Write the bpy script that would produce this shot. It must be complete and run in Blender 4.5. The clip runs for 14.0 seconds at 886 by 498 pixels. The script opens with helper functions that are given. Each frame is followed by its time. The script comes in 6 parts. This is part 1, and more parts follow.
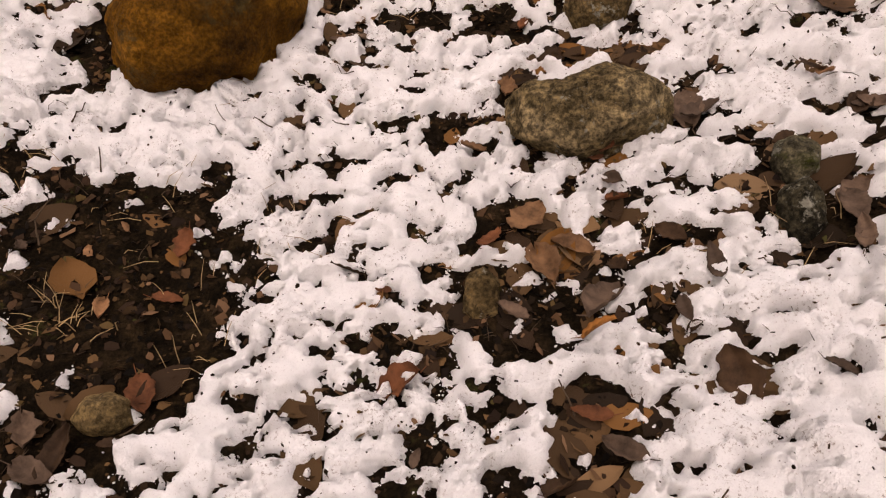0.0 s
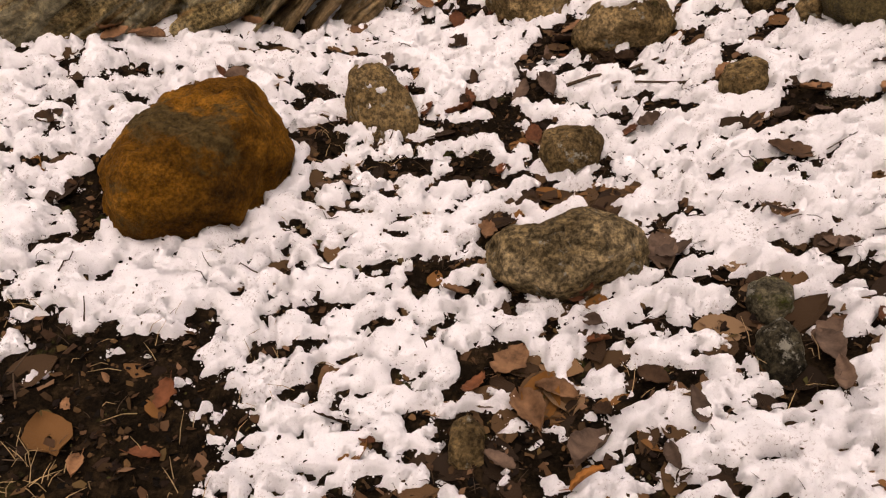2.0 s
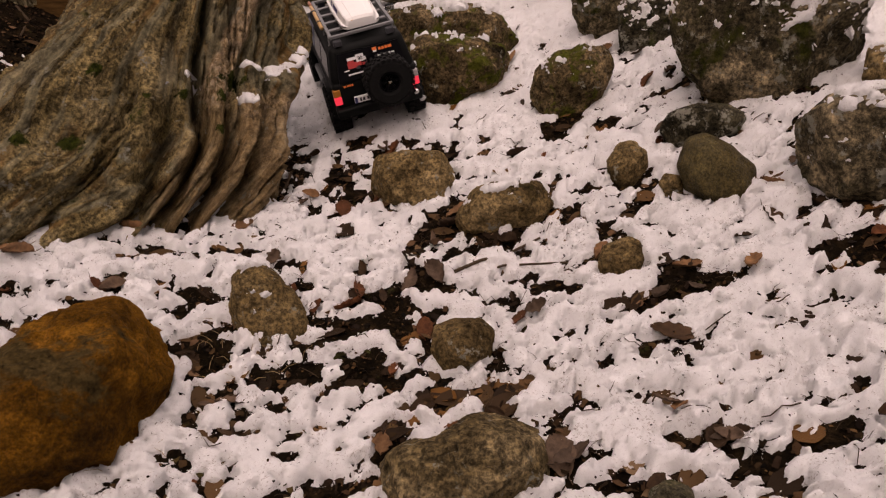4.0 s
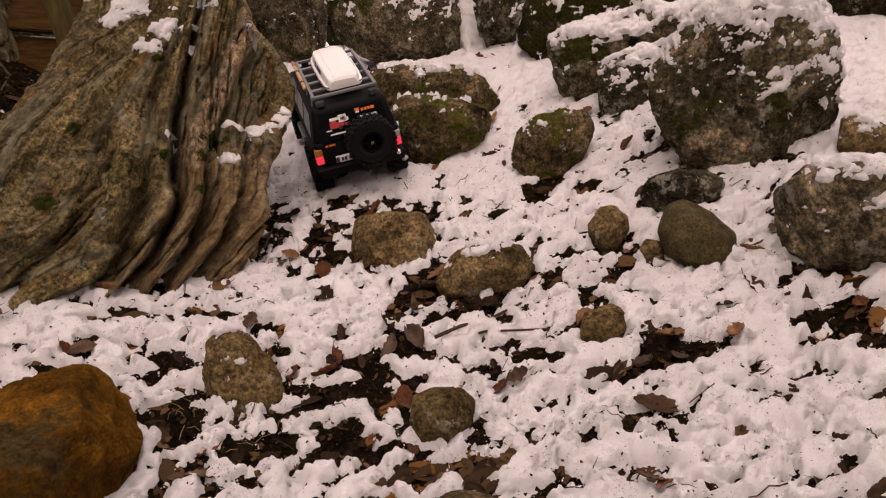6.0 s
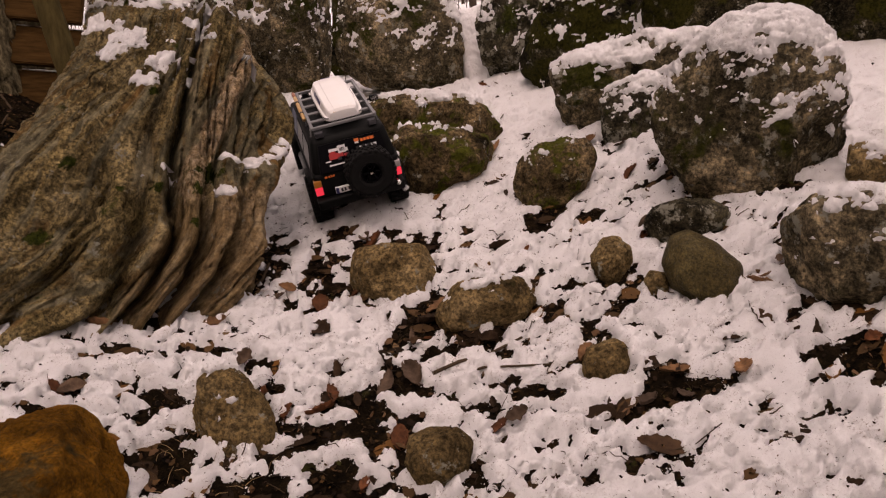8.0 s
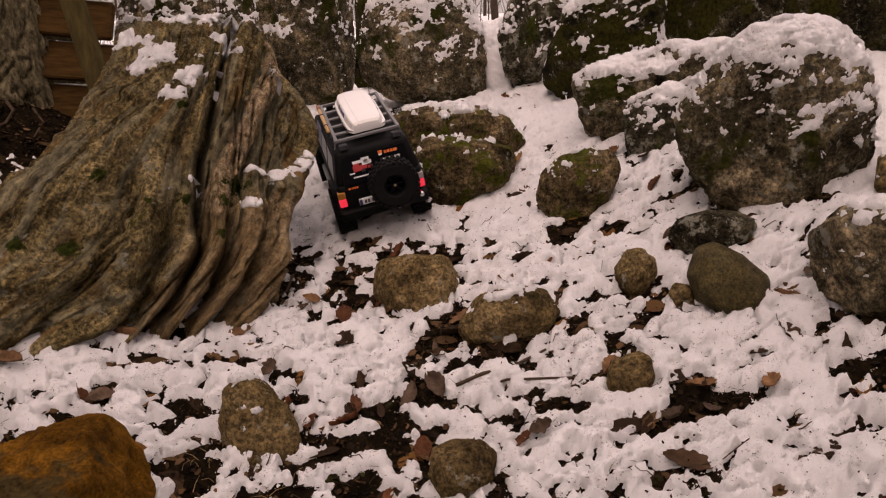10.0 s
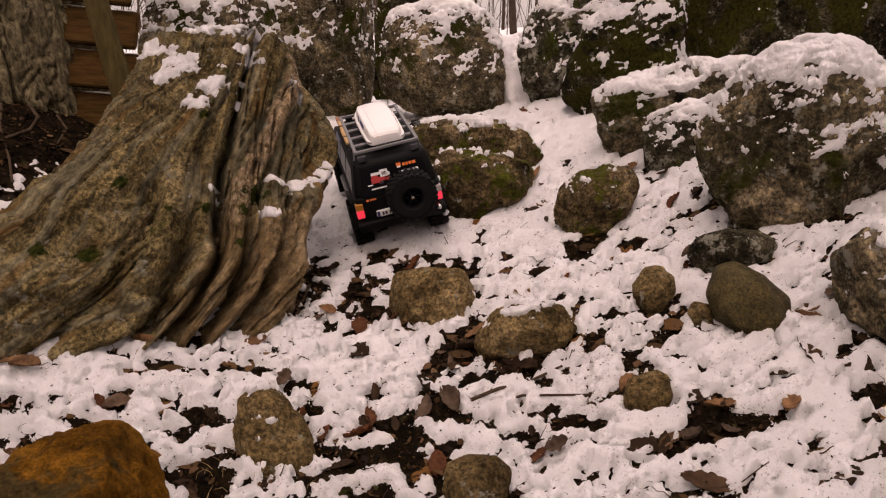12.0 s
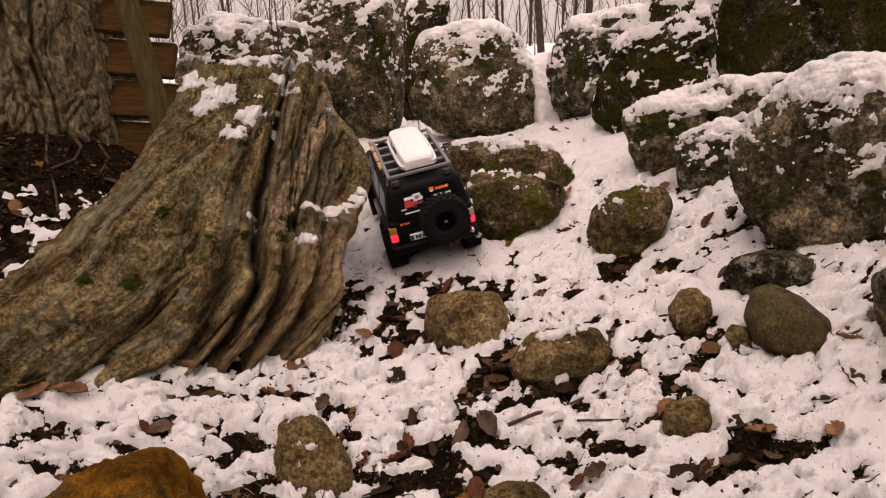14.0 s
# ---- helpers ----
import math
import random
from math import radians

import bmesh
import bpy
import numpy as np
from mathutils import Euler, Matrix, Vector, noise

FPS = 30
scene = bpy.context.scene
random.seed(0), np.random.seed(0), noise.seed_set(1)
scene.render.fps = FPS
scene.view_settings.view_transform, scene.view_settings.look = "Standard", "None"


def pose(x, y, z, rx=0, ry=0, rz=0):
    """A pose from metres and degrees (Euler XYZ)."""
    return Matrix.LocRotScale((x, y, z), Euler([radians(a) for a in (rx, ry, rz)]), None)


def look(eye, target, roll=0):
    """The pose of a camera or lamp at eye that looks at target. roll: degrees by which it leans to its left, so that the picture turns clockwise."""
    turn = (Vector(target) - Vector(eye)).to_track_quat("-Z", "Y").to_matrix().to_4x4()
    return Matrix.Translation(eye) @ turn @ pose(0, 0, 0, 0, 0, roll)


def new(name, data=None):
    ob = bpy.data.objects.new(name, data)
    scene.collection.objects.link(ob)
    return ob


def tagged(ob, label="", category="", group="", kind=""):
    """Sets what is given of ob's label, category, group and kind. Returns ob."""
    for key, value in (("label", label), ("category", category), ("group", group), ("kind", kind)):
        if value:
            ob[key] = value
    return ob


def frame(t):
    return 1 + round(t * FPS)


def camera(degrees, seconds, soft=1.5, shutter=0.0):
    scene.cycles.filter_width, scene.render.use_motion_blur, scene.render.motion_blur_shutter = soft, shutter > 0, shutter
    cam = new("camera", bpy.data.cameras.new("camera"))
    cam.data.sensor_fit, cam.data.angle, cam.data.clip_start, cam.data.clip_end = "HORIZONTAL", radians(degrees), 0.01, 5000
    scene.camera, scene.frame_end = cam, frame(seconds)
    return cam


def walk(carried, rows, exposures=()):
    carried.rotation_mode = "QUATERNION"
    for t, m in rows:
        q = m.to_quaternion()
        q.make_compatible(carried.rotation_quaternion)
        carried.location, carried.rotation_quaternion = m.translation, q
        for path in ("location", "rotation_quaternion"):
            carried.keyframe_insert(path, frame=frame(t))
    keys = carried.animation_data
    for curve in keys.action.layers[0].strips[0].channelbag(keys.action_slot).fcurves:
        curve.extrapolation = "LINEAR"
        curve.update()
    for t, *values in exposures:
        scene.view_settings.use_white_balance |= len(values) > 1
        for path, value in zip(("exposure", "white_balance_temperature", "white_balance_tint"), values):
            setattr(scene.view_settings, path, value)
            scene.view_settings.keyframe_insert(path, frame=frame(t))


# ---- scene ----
cam = camera(63.7, 14.0, soft=1.2)
PATH = [
    (0, (-0.0449, -0.1797, 0.5266), (-0.1169, 1.2231, -0.8972), 1.20),
    (0.5, (-0.0461, -0.1809, 0.5272), (-0.1381, 1.2551, -0.8618), 0.70),
    (1, (-0.0450, -0.1779, 0.5289), (-0.1490, 1.2577, -0.8598), -0.10),
    (1.5, (-0.0454, -0.1718, 0.5377), (-0.1214, 1.3378, -0.7720), 1.00),
    (2, (-0.0431, -0.1688, 0.5527), (-0.0901, 1.4586, -0.6089), 1.10),
    (2.5, (-0.0225, -0.1309, 0.5907), (0.0145, 1.5796, -0.4450), -0.20),
    (3, (-0.0111, -0.1154, 0.6076), (0.0799, 1.6412, -0.3442), -0.30),
    (3.5, (0.0031, -0.1002, 0.6269), (0.1511, 1.6931, -0.2462), 0.20),
    (3.7, (0.0017, -0.0954, 0.6302), (0.1758, 1.7036, -0.2263), -0.20),
    (6, (0.0065, -0.0632, 0.6548), (0.2485, 1.7908, -0.0552), 1.00),
    (6.5, (0.0138, -0.0617, 0.6710), (0.2277, 1.8110, 0.0021), -0.50),
    (7, (0.0314, -0.0387, 0.6559), (0.2134, 1.8463, 0.0129), -0.70),
    (7.2, (0.0346, -0.0340, 0.6580), (0.2346, 1.8499, 0.0171), -0.30),
    (9.5, (0.0311, -0.0308, 0.6514), (0.2391, 1.8512, 0.0074), 1.00),
    (10, (0.0290, -0.0337, 0.6590), (0.1869, 1.8636, 0.0462), -0.10),
    (10.5, (0.0229, -0.0316, 0.6646), (0.1579, 1.8756, 0.0778), -0.20),
    (11, (0.0267, -0.0288, 0.6628), (0.1577, 1.8789, 0.0769), 0.30),
    (11.5, (0.0201, -0.0303, 0.6624), (0.1451, 1.8814, 0.0881), 0.60),
    (12, (0.0211, -0.0310, 0.6614), (0.1421, 1.8790, 0.0804), 0.70),
    (12.5, (0.0190, -0.0305, 0.6608), (0.1510, 1.8799, 0.0836), 0.90),
    (13, (0.0170, -0.0288, 0.6730), (0.1330, 1.8859, 0.1071), 0.50),
    (13.5, (0.0116, -0.0349, 0.6798), (0.0976, 1.8911, 0.1478), 0.10),
    (14, (0.0106, -0.0382, 0.6846), (0.0496, 1.8871, 0.1445), -0.70),
]
walk(cam, [(t, look(eye, target, roll)) for t, eye, target, roll in PATH],
     [(0, 0.74, 7700, 25), (1, 0.66, 7700, 25), (2, 0.86, 7700, 25), (3, 0.42, 7900, 29), (3.7, 0.3, 7950, 30), (6, 0.32, 8000, 31), (9.5, 0.14, 8000, 32), (10.1, 0.2, 8000, 32), (11, 0.34, 8000, 31), (12, 0.36, 8000, 31), (13, 0.3, 8000, 32), (13.5, 0.36, 8000, 31), (14, 0.47, 8000, 30)])

# ---- world and light: an overcast winter afternoon ----
world = bpy.data.worlds.new("overcast_sky")
scene.world = world
world.use_nodes = True
wn, wl = world.node_tree.nodes, world.node_tree.links
wn.clear()
sky = wn.new("ShaderNodeTexSky")
sky.sky_type, sky.sun_disc = "NISHITA", False
sky.sun_elevation, sky.sun_rotation = radians(38), radians(200)
sky.air_density, sky.dust_density, sky.ozone_density = 1.2, 4.0, 1.0
cloud = wn.new("ShaderNodeMixRGB")
cloud.inputs["Fac"].default_value = 0.8
cloud.inputs["Color2"].default_value = (9.0, 8.9, 9.0, 1)
wl.new(sky.outputs[0], cloud.inputs["Color1"])
back = wn.new("ShaderNodeBackground")
back.inputs["Strength"].default_value = 0.085
# an overcast sky is brightest overhead
way = wn.new("ShaderNodeTexCoord")
split = wn.new("ShaderNodeSeparateXYZ")
wl.new(way.outputs["Generated"], split.inputs[0])
rise = wn.new("ShaderNodeMapRange")
rise.inputs["From Min"].default_value, rise.inputs["From Max"].default_value = 0.0, 1.0
rise.inputs["To Min"].default_value, rise.inputs["To Max"].default_value = 0.66, 1.85
wl.new(split.outputs["Z"], rise.inputs["Value"])
grade = wn.new("ShaderNodeMixRGB")
grade.blend_type = "MULTIPLY"
grade.inputs["Fac"].default_value = 1.0
wl.new(cloud.outputs[0], grade.inputs["Color1"])
wl.new(rise.outputs[0], grade.inputs["Color2"])
wl.new(grade.outputs[0], back.inputs["Color"])
wout = wn.new("ShaderNodeOutputWorld")
wl.new(back.outputs[0], wout.inputs["Surface"])

sun = new("sun", bpy.data.lights.new("sun", "SUN"))
sun.data.energy, sun.data.angle, sun.data.color = 0.75, radians(30), (1.0, 0.95, 0.9)
sun.matrix_world = look((0, 0, 0), (0.16, 0.34, -1.0))


# ---- noise on arrays ----
def lattice(ix, iy, iz, seed):
    h = (ix * 374761393 + iy * 668265263 + iz * 2147483647 + seed * 974634777) & 0xFFFFFFFF
    h = ((h ^ (h >> 13)) * 1274126177) & 0xFFFFFFFF
    h = h ^ (h >> 16)
    return (h & 0xFFFF) / 32767.5 - 1.0


def smooth_noise(x, y, z=None, seed=0):
    """Value noise from -1 to 1 at arrays of places."""
    z = np.zeros_like(x) if z is None else z
    fx, fy, fz = np.floor(x), np.floor(y), np.floor(z)
    ix, iy, iz = fx.astype(np.int64), fy.astype(np.int64), fz.astype(np.int64)
    u, v, w = x - fx, y - fy, z - fz
    u, v, w = (a * a * a * (a * (a * 6 - 15) + 10) for a in (u, v, w))
    total = 0.0
    for dx in (0, 1):
        for dy in (0, 1):
            for dz in (0, 1):
                weight = (u if dx else 1 - u) * (v if dy else 1 - v) * (w if dz else 1 - w)
                total = total + weight * lattice(ix + dx, iy + dy, iz + dz, seed)
    return total


def fbm(x, y, z=None, octaves=4, seed=0, gain=0.5):
    total, amp, norm, f = 0.0, 1.0, 0.0, 1.0
    for o in range(octaves):
        total = total + amp * smooth_noise(x * f + 17.3 * o, y * f + 9.1 * o, None if z is None else z * f + 4.7 * o, seed + o)
        norm, amp, f = norm + amp, amp * gain, f * 2.03
    return total / norm


def soft_noise(x, y, octaves=3, seed=0, gain=0.5):
    """Gradient noise over the plan, about -1 to 1, each octave turned against the last."""
    total, amp, norm = 0.0, 1.0, 0.0
    for o in range(octaves):
        fx, fy = np.floor(x), np.floor(y)
        ix, iy = fx.astype(np.int64), fy.astype(np.int64)
        u, v = x - fx, y - fy
        su, sv = (a * a * a * (a * (a * 6 - 15) + 10) for a in (u, v))
        value = 0.0
        for dx in (0, 1):
            for dy in (0, 1):
                a = lattice(ix + dx, iy + dy, 0 * ix + o, seed) * math.pi
                value = value + (np.cos(a) * (u - dx) + np.sin(a) * (v - dy)) * (su if dx else 1 - su) * (sv if dy else 1 - sv)
        total, norm, amp = total + amp * value * 1.5, norm + amp, amp * gain
        x, y = 2.03 * (0.8 * x - 0.6 * y) + 7.7, 2.03 * (0.6 * x + 0.8 * y) + 3.1
    return total / norm


def ramp01(a, lo, hi):
    s = np.clip((a - lo) / (hi - lo), 0, 1)
    return s * s * (3 - 2 * s)


def mesh_of(name, verts, faces, smooth=True):
    me = bpy.data.meshes.new(name)
    verts, faces = np.asarray(verts, dtype=np.float32), np.asarray(faces, dtype=np.int32)
    k = faces.shape[1]
    me.vertices.add(len(verts))
    me.vertices.foreach_set("co", verts.ravel())
    me.loops.add(faces.size)
    me.loops.foreach_set("vertex_index", faces.ravel())
    me.polygons.add(len(faces))
    me.polygons.foreach_set("loop_start", np.arange(0, faces.size, k, dtype=np.int32))
    me.polygons.foreach_set("loop_total", np.full(len(faces), k, dtype=np.int32))
    me.update(calc_edges=True)
    me.polygons.foreach_set("use_smooth", np.full(len(faces), smooth))
    return me


def normals_of(verts, faces):
    a, b, c = verts[faces[:, 0]], verts[faces[:, 1]], verts[faces[:, 2]]
    n = np.cross(b - a, c - a)
    out = np.zeros_like(verts)
    for k in range(faces.shape[1]):
        np.add.at(out, faces[:, k], n)
    return out / np.maximum(np.linalg.norm(out, axis=1, keepdims=True), 1e-12)


# ---- materials ----
def material(name, rough=0.7, metal=0.0, spec=0.5):
    m = bpy.data.materials.new(name)
    m.use_nodes = True
    b = m.node_tree.nodes["Principled BSDF"]
    b.inputs["Roughness"].default_value, b.inputs["Metallic"].default_value = rough, metal
    b.inputs["Specular IOR Level"].default_value = spec
    return m, m.node_tree.nodes, m.node_tree.links, b


def coords(nodes, links, vary=True, stretch=(1, 1, 1)):
    tc = nodes.new("ShaderNodeTexCoord")
    mp = nodes.new("ShaderNodeMapping")
    mp.inputs["Scale"].default_value = stretch
    links.new(tc.outputs["Object"], mp.inputs["Vector"])
    if vary:
        info = nodes.new("ShaderNodeObjectInfo")
        mul = nodes.new("ShaderNodeMath")
        mul.operation, mul.inputs[1].default_value = "MULTIPLY", 37.0
        links.new(info.outputs["Random"], mul.inputs[0])
        links.new(mul.outputs[0], mp.inputs["Location"])
    return mp.outputs[0]


def noise_node(nodes, links, vec, scale, detail=6, rough=0.6, distortion=0.0):
    n = nodes.new("ShaderNodeTexNoise")
    n.inputs["Scale"].default_value, n.inputs["Detail"].default_value = scale, detail
    n.inputs["Roughness"].default_value, n.inputs["Distortion"].default_value = rough, distortion
    links.new(vec, n.inputs["Vector"])
    return n.outputs["Fac"]


def ramp_node(nodes, links, fac, stops):
    r = nodes.new("ShaderNodeValToRGB")
    els = r.color_ramp.elements
    while len(els) < len(stops):
        els.new(0.5)
    for e, (p, col) in zip(els, stops):
        e.position, e.color = p, (*col, 1)
    links.new(fac, r.inputs["Fac"])
    return r.outputs["Color"]


def mix_node(nodes, links, fac, a, b, mode="MIX"):
    m = nodes.new("ShaderNodeMixRGB")
    m.blend_type = mode
    for key, v in (("Fac", fac), ("Color1", a), ("Color2", b)):
        if isinstance(v, (int, float)):
            m.inputs[key].default_value = v
        elif isinstance(v, tuple):
            m.inputs[key].default_value = (*v, 1)
        else:
            links.new(v, m.inputs[key])
    return m.outputs[0]


def step_node(nodes, links, fac, lo, hi):
    m = nodes.new("ShaderNodeMapRange")
    m.interpolation_type = "SMOOTHSTEP"
    m.inputs["From Min"].default_value, m.inputs["From Max"].default_value = lo, hi
    links.new(fac, m.inputs["Value"])
    return m.outputs[0]


def bump_node(nodes, links, height, distance, strength=1.0, base=None):
    b = nodes.new("ShaderNodeBump")
    b.inputs["Distance"].default_value, b.inputs["Strength"].default_value = distance, strength
    links.new(height, b.inputs["Height"])
    if base is not None:
        links.new(base, b.inputs["Normal"])
    return b.outputs["Normal"]


def stone_material(name, dark, mid, light, moss=0.0, speckle=0.85, lichen=0.0, grain=140, stretch=(1, 1, 1), rough=0.8, moss_colour=(0.04, 0.046, 0.009), mossy_scale=6, band=False):
    m, n, l, b = material(name, rough, spec=0.03 if rough > 0.6 else 0.12)
    dark, mid, light = (tuple(c * k for c in tone) for tone, k in ((dark, 0.55), (mid, 0.85), (light, 0.95)))
    v, plain = coords(n, l, True, stretch), coords(n, l, True)
    blotch = noise_node(n, l, v, 7, 8, 0.65, 0.6)
    fine = noise_node(n, l, plain, grain, 4, 0.7)
    col = ramp_node(n, l, blotch, [(0.32, dark), (0.5, mid), (0.68, light)])
    col = mix_node(n, l, 0.75 * min(1, speckle / 0.6), col, ramp_node(n, l, fine, [(0.40, (0.25, 0.25, 0.25)), (0.5, (1, 1, 1)), (0.60, (1.8, 1.75, 1.65))]), "MULTIPLY")
    streak = None
    if band:
        att = n.new("ShaderNodeAttribute")
        att.attribute_name = "strata"
        zone = n.new("ShaderNodeAttribute")
        zone.attribute_name = "zones"
        zones = n.new("ShaderNodeSeparateXYZ")
        l.new(zone.outputs["Vector"], zones.inputs[0])

        def along(scale):
            fit = n.new("ShaderNodeMapping")
            fit.inputs["Scale"].default_value = scale
            l.new(att.outputs["Vector"], fit.inputs["Vector"])
            return fit.outputs[0]

        streak = noise_node(n, l, along((34, 9, 3.2)), 1.6, 8, 0.68, 0.7)
        broad = noise_node(n, l, along((10, 5, 2.0)), 1.5, 6, 0.62, 0.8)
        # rust and brown sheets along the layers, grey-green smooth bands between them
        col = mix_node(n, l, step_node(n, l, broad, 0.50, 0.62), col, (0.15, 0.088, 0.034))
        grey = step_node(n, l, noise_node(n, l, along((14, 6, 2.6)), 1.3, 7, 0.62, 1.1), 0.48, 0.56)
        col = mix_node(n, l, mix_node(n, l, 0.75, (0, 0, 0), grey), col, (0.19, 0.175, 0.118))
        col = mix_node(n, l, 0.85, col, ramp_node(n, l, streak, [(0.36, (0.2, 0.17, 0.14)), (0.46, (0.85, 0.83, 0.79)), (0.54, (1.1, 1.08, 1.04)), (0.66, (1.75, 1.7, 1.6))]), "MULTIPLY")
        coarse = ramp_node(n, l, noise_node(n, l, plain, 70, 5, 0.75), [(0.36, (0.05, 0.033, 0.017)), (0.45, (0.22, 0.15, 0.078)), (0.55, (0.42, 0.31, 0.20)), (0.68, (0.56, 0.45, 0.32))])
        col = mix_node(n, l, zones.outputs["X"], col, coarse)
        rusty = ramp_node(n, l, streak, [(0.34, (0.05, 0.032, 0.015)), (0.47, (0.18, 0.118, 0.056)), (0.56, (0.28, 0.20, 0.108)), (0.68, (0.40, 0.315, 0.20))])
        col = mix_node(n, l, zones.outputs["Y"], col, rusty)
    speck = noise_node(n, l, plain, 48, 8, 0.75)
    col = mix_node(n, l, 0.6 if band else speckle, col, ramp_node(n, l, speck, [(0.38, (0.25, 0.25, 0.25)), (0.5, (0.95, 0.95, 0.95)), (0.62, (1.9, 1.85, 1.75))]), "MULTIPLY")
    if lichen:
        spots = step_node(n, l, noise_node(n, l, plain, 26, 9, 0.75), 0.60 - 0.1 * lichen, 0.66 - 0.1 * lichen)
        col = mix_node(n, l, spots, col, (0.26, 0.25, 0.2))
    if moss:
        where = step_node(n, l, noise_node(n, l, plain, mossy_scale, 9, 0.68, 0.4), 0.70 - 0.28 * moss, 0.78 - 0.28 * moss)
        tuft = ramp_node(n, l, noise_node(n, l, plain, 90, 5, 0.7), [(0.35, tuple(c * 0.35 for c in moss_colour)), (0.65, tuple(c * 1.5 for c in moss_colour))])
        col = mix_node(n, l, where, col, tuft)
    if band:
        edge = n.new("ShaderNodeMath")
        edge.operation = "MULTIPLY_ADD"
        l.new(noise_node(n, l, plain, 38, 7, 0.7), edge.inputs[0])
        edge.inputs[1].default_value = 1.3
        l.new(zones.outputs["Z"], edge.inputs[2])
        tuft = ramp_node(n, l, noise_node(n, l, plain, 120, 5, 0.7), [(0.35, (0.006, 0.009, 0.002)), (0.65, (0.05, 0.06, 0.010))])
        col = mix_node(n, l, step_node(n, l, edge.outputs[0], 1.02, 1.16), col, tuft)
    l.new(col, b.inputs["Base Color"])
    big = bump_node(n, l, noise_node(n, l, v, 22, 10, 0.74), 0.034, 1.0)
    if band:
        big = bump_node(n, l, streak, 0.02, 0.9, big)
    l.new(bump_node(n, l, fine, 0.003, 0.8, big), b.inputs["Normal"])
    return m


STONE = {
    "granite": stone_material("granite_grey", (0.020, 0.017, 0.010), (0.105, 0.086, 0.052), (0.36, 0.285, 0.18), moss=0.56, lichen=0.5, moss_colour=(0.034, 0.036, 0.007), mossy_scale=4.5),
    "moss": stone_material("granite_mossy", (0.010, 0.009, 0.006), (0.034, 0.029, 0.017), (0.10, 0.085, 0.05), moss=0.85, lichen=0.4, moss_colour=(0.036, 0.034, 0.007)),
    "mossrock": stone_material("mossy_stone", (0.03, 0.022, 0.011), (0.125, 0.09, 0.047), (0.32, 0.235, 0.135), moss=0.70, lichen=0.2, mossy_scale=11, moss_colour=(0.075, 0.08, 0.012)),
    "lichen": stone_material("lichen_stone", (0.020, 0.017, 0.012), (0.05, 0.044, 0.028), (0.13, 0.115, 0.075), moss=0.5, lichen=0.7),
    "tan": stone_material("tan_stone", (0.075, 0.051, 0.023), (0.19, 0.132, 0.06), (0.34, 0.247, 0.128), moss=0.27, lichen=0.16, speckle=0.55, moss_colour=(0.035, 0.033, 0.01)),
    "olive": stone_material("olive_stone", (0.075, 0.056, 0.02), (0.105, 0.08, 0.03), (0.13, 0.105, 0.045), speckle=0.45, grain=220, rough=0.55),
    "orange": stone_material("rust_orange_stone", (0.06, 0.028, 0.006), (0.19, 0.082, 0.010), (0.32, 0.15, 0.022), moss=0.52, speckle=0.35, grain=200, moss_colour=(0.075, 0.05, 0.018)),
    "vein": stone_material("veined_stone", (0.06, 0.043, 0.021), (0.155, 0.115, 0.058), (0.30, 0.23, 0.13), moss=0.26, lichen=0.25, stretch=(1, 1, 3.2), moss_colour=(0.07, 0.075, 0.03)),
    "gneiss": stone_material("folded_gneiss", (0.13, 0.095, 0.04), (0.20, 0.155, 0.075), (0.28, 0.225, 0.125), moss=0.3, lichen=0.15, stretch=(1.5, 1.5, 0.9), mossy_scale=7, band=True),
}


def snow_material(name):
    m, n, l, b = material(name, 0.55, spec=0.3)
    v = coords(n, l, False)
    soft, grains = noise_node(n, l, v, 30, 6, 0.6), noise_node(n, l, v, 420, 4, 0.75)
    col = mix_node(n, l, 1.0, ramp_node(n, l, soft, [(0.3, (0.89, 0.875, 0.875)), (0.7, (0.95, 0.94, 0.945))]),
                   ramp_node(n, l, grains, [(0.3, (0.86, 0.85, 0.85)), (0.48, (1, 1, 1))]), "MULTIPLY")
    thin = step_node(n, l, noise_node(n, l, v, 19, 4, 0.6), 0.44, 0.66)
    dirt = n.new("ShaderNodeMath")
    dirt.operation = "MULTIPLY_ADD"
    l.new(thin, dirt.inputs[0])
    dirt.inputs[1].default_value = -0.09
    l.new(noise_node(n, l, v, 250, 5, 0.75), dirt.inputs[2])
    col = mix_node(n, l, 1.0, col, ramp_node(n, l, dirt.outputs[0], [(0.25, (0.22, 0.17, 0.14)), (0.32, (0.7, 0.66, 0.64)), (0.38, (1, 1, 1))]), "MULTIPLY")
    l.new(col, b.inputs["Base Color"])
    b.inputs["Subsurface Weight"].default_value = 0.15
    b.inputs["Subsurface Radius"].default_value = (0.006, 0.006, 0.006)
    lumps = bump_node(n, l, noise_node(n, l, v, 130, 7, 0.78), 0.009, 0.9, bump_node(n, l, noise_node(n, l, v, 42, 5, 0.6), 0.010, 0.5))
    l.new(bump_node(n, l, grains, 0.004, 1.0, lumps), b.inputs["Normal"])
    return m


SNOW = snow_material("crusted_snow")


